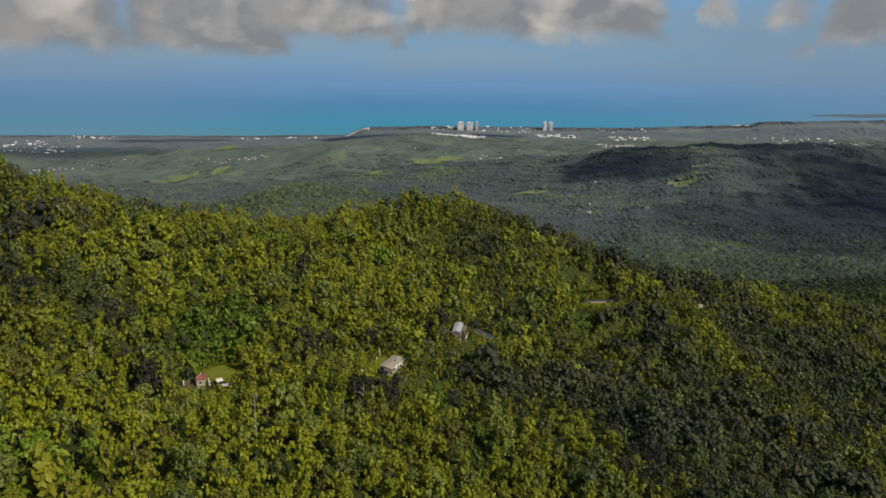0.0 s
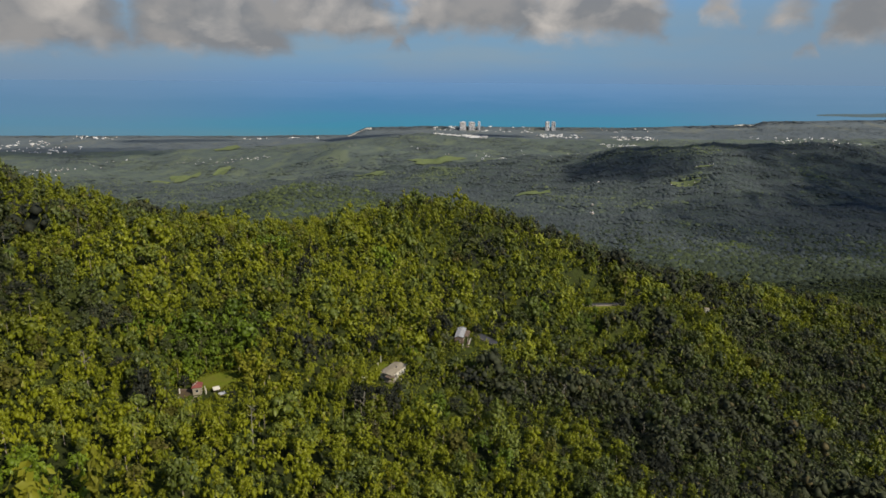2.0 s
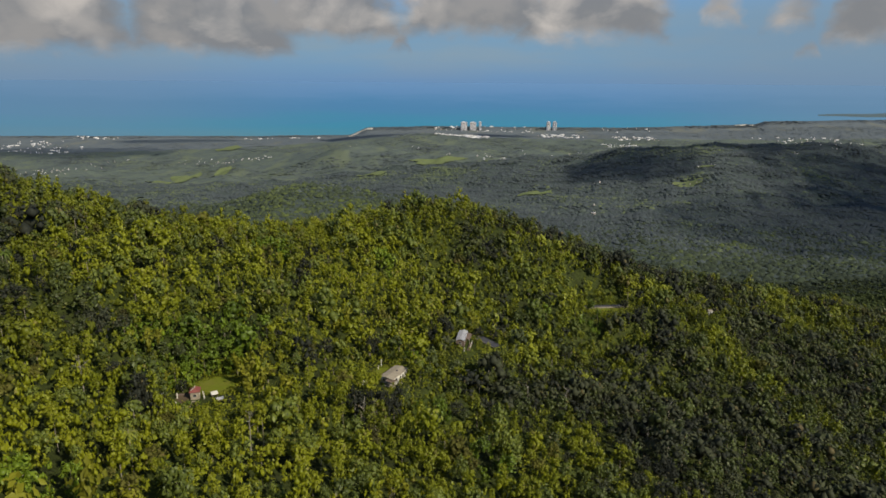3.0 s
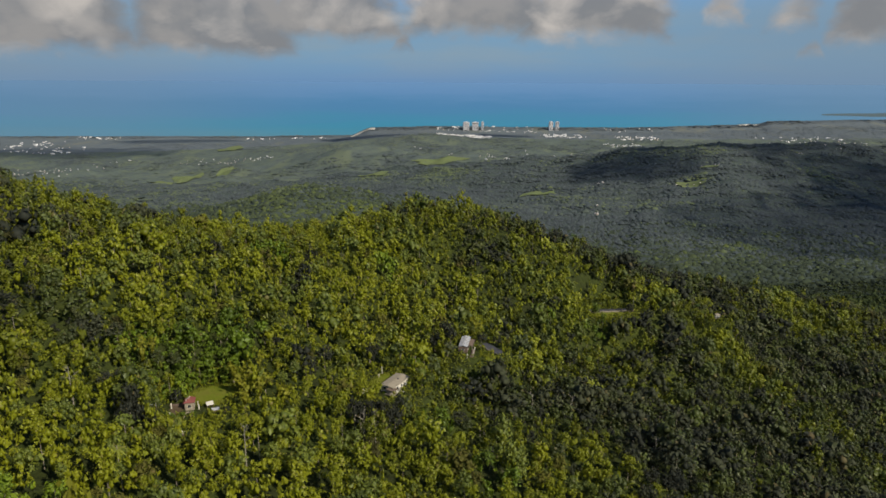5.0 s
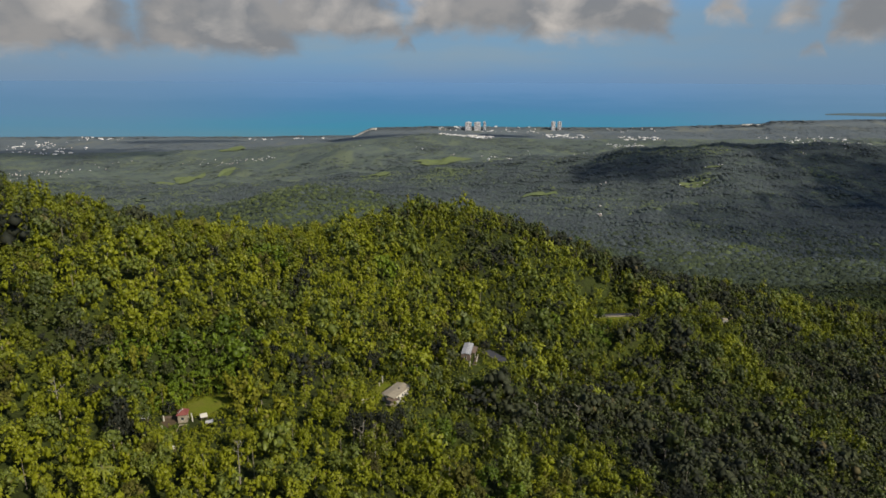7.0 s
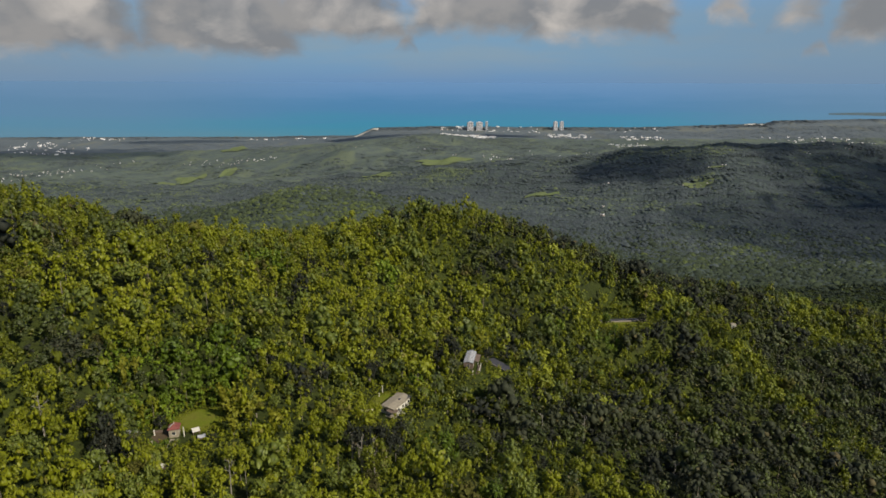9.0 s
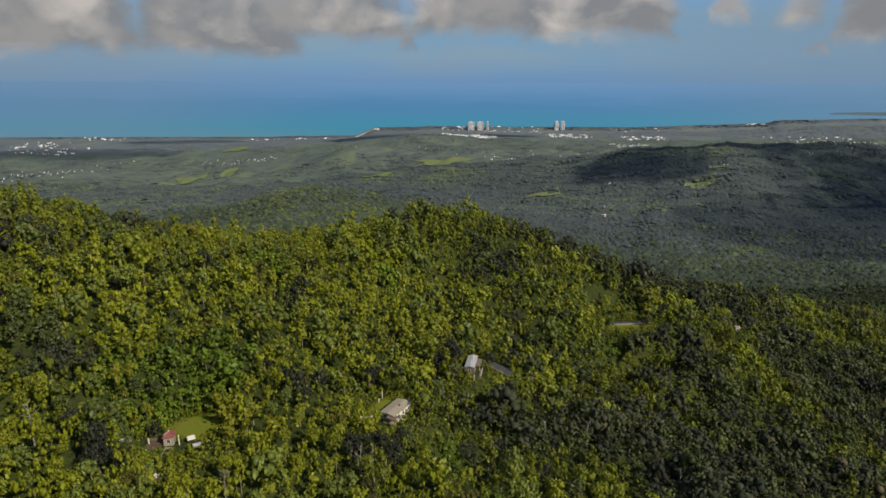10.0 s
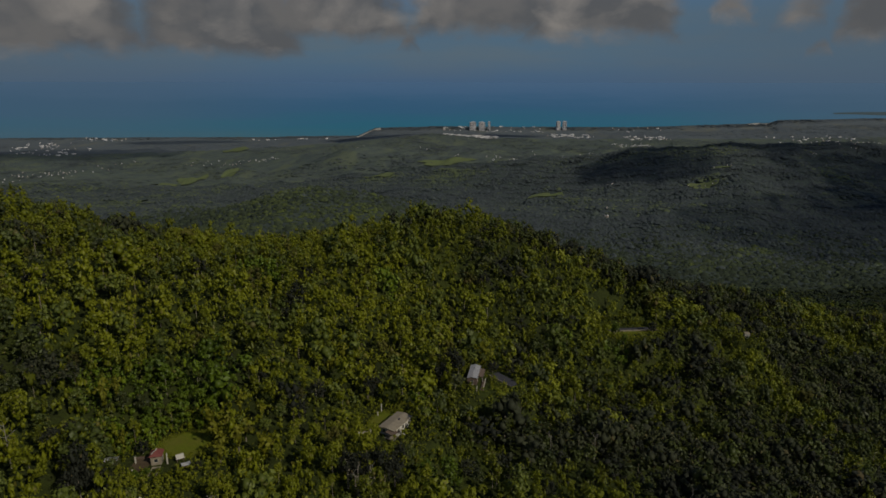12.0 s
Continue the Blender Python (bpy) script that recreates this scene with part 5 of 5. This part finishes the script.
def build_towns():
    r = random.Random(5)
    kinds = [town_house(8, 6.5, 4, TOWN_WHITE, False, "town_house", "white flat-roofed house in the coastal town"),
             town_house(10, 6.5, 3.6, TOWN_WHITE, True, "town_house", "white house with a grey pitched roof"),
             town_house(7.5, 6, 4, TOWN_WARM, True, "town_house", "warm beige house with a grey pitched roof"),
             town_house(28, 8, 5, TOWN_WHITE, False, "town_block", "long white flat-roofed row of buildings")]
    spots = []
    for tx, ty, a, b, n in TOWNS + VILLAGES:
        for _ in range(n):
            x, y = tx + r.uniform(-1, 1) * a, ty + r.uniform(-1, 1) * b
            k = r.choices(range(4), (4, 3, 3, 5) if y > 3300 else (3, 2, 6, 0) if y > 2400 else (0, 0, 1, 0))[0]
            spots.append((x, y, k, r.uniform(-35, 35), r.uniform(.5, .85) if y > 2500 else .62))
    spots.sort(key=lambda p: p[1])
    used, rest = set(), []
    for x, y, k, turn, size in spots:
        m = pose(x, y, height(x, y) + (2.6 if y < 2500 else 1.2), 0, 0, turn) @ Matrix.Scale(size, 4)
        if len(used) == 4 and y > 3560:
            rest.append((m, k))
        elif k in used:
            copy_thing(kinds[k], m)
        else:
            kinds[k].matrix_basis = m
            used.add(k)
    # the houses farthest off, along the shore
    V, Q, M = [], [], []
    for m, k in rest:
        w, d, h = ((4, 3.2, 4), (5, 3.2, 3.6), (3.8, 3, 4), (14, 4, 5))[k]
        lift = (.4, 2.0, 2.0, .4)[k]
        o = len(V)
        V += [m @ Vector(c) for c in ((-w, -d, -3), (w, -d, -3), (w, d, -3), (-w, d, -3), (-w, -d, h), (w, -d, h), (w, d, h), (-w, d, h), (-w, 0, h + lift), (w, 0, h + lift))]
        for f, slot in (((0, 1, 5, 4), 0), ((1, 2, 6, 5), 0), ((2, 3, 7, 6), 0), ((3, 0, 4, 7), 0), ((4, 5, 9, 8), 2), ((8, 9, 6, 7), 2), ((4, 8, 7, 7), 0), ((5, 6, 9, 9), 0)):
            if f[2] != f[3]:
                Q.append([o + c for c in f])
                M.append(1 if slot == 0 and k == 2 else slot)
    town = bulk("distant_houses", np.array([tuple(v) for v in V]), None, TOWN_WHITE, quads=np.array(Q))
    town.data.materials.append(TOWN_WARM)
    town.data.materials.append(TOWN_ROOF)
    town.data.polygons.foreach_set("material_index", np.array(M, np.int32))
    tagged(town, "white and beige houses crowded along the far shore", "houses", kind="stuff")


build_towns()


def build_islet():
    """The low headland across the bay, thinning out to a spit; it follows the rising sheet of the sea."""
    v, q = [], []
    for i in range(41):
        u = i / 40
        w = u ** .7
        for y, z in ((-30, -6), (-18, 5), (2, 8), (16, 6), (30, -6)):
            y = y * (.12 + w) + 10 * u + 7 * noise.noise(Vector((u * 6, 3, 0)))
            v.append((u * 1500, y, .89 * y + (z if z < 0 else z * (.3 + w))))
    for i in range(40):
        q += [(i * 5 + k, i * 5 + k + 5, i * 5 + k + 6, i * 5 + k + 1) for k in range(4)]
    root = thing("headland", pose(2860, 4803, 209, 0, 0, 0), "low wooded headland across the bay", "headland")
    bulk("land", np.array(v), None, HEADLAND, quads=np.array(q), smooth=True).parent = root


build_islet()


def build_beach(x0, x1, y, wide):
    """A strip of pale sand along the shore."""
    x = np.linspace(x0, x1, 24)
    v = [(a, y + k * wide * (1 + .4 * math.sin(a * .05)) + 9 * math.sin(a * .021), 0) for a in x for k in (-.5, .5)]
    v = np.array(v)
    v[:, 2] = land(v[:, 0], v[:, 1]) + 1.5
    i = np.arange(23) * 2
    tagged(bulk("beach", v, None, SAND, quads=np.stack([i, i + 2, i + 3, i + 1], 1), smooth=True), "strip of pale sand along the shore", "beach", kind="structure")


SAND = plain_material("beach_sand", (0.42, 0.39, 0.34, 1), 0.95, 0.1, 0.3, 0.05)
build_beach(-640, -470, 4515, 26)
build_beach(2120, 2260, 4530, 22)


# ---- single trees that stand out ----
def ridge_pine(x, y, tall):
    """A dark ragged conical tree on the crest."""
    g = height(x, y)
    r = np.random.default_rng(int(abs(x) * 7 + y))
    t = thing("ridge_tree", pose(x, y, g - .3), "tall dark ragged tree standing on the ridge crest", "tree", "ridge trees")
    bm = bmesh.new()
    bmesh.ops.create_cone(bm, segments=7, radius1=.28, radius2=.06, depth=tall, cap_ends=True, matrix=Matrix.Translation((0, 0, tall / 2)))
    part("trunk", bm, BARK, t)
    n = 150
    u = r.uniform(.22, 1, n)
    a = r.integers(0, 9, n) * .7 + u * 9 + r.normal(0, .25, n)
    rad = (1.04 - u) * tall * .24 * r.uniform(.35, 1.1, n)
    p = np.stack([rad * np.cos(a), rad * np.sin(a), u * tall + r.normal(0, .15, n)], 1)
    d = np.stack([np.cos(a), np.sin(a), np.full(n, .9)], 1) + r.normal(0, .35, (n, 3))
    v, f = cards(p, d, r.uniform(.35, .75, n), r)
    c = bulk("crown", v, f, LEAF_DARK, np.full(len(v), .25))
    c.parent = t


def dead_tree(x, y, tall, seed):
    """A pale leafless trunk with forked limbs."""
    g = height(x, y)
    r = random.Random(seed)
    t = thing("dead_tree", pose(x, y, g - .3), "pale leafless dead tree among the green crowns", "tree", "dead trees")

    def limb(bm, a, b, ra, rb):
        d = Vector(b) - Vector(a)
        m = Matrix.Translation(Vector(a) + d / 2) @ d.to_track_quat("Z", "Y").to_matrix().to_4x4()
        bmesh.ops.create_cone(bm, segments=6, radius1=ra, radius2=rb, depth=d.length, cap_ends=True, matrix=m)

    bm = bmesh.new()
    top = Vector((r.uniform(-.6, .6), r.uniform(-.6, .6), tall))
    limb(bm, (0, 0, 0), top, .24, .07)
    part("trunk", bm, PALE_BARK, t)
    for _ in range(7):
        u = r.uniform(.5, .98)
        a = r.uniform(0, math.tau)
        b = top * u
        e = b + Vector((math.cos(a), math.sin(a), r.uniform(.5, 1.1))) * r.uniform(1.2, 2.6)
        bm = bmesh.new()
        limb(bm, b, e, .09, .03)
        limb(bm, b.lerp(e, .6), b.lerp(e, .6) + Vector((r.uniform(-.8, .8), r.uniform(-.8, .8), .9)), .05, .02)
        part("limb", bm, PALE_BARK, t)


PALE_BARK = plain_material("pale_bark", (0.20, 0.18, 0.15, 1), 0.9, 0.1, 0.4, 2.0)
for x, y, tall in ((-232, 444, 18), (-214, 437, 13), (-190, 428, 12), (-246, 452, 13), (-262, 450, 11), (-176, 424, 10)):
    ridge_pine(x, y, tall)
for k, (x, y, tall) in enumerate(((-27, 214, 15), (-23, 217, 14), (-31, 221, 13), (62, 280, 14), (92, 252, 14), (-58, 182, 15), (41, 268, 13),
                                  (120, 300, 14), (-112, 190, 13))):
    dead_tree(x, y, tall, k)
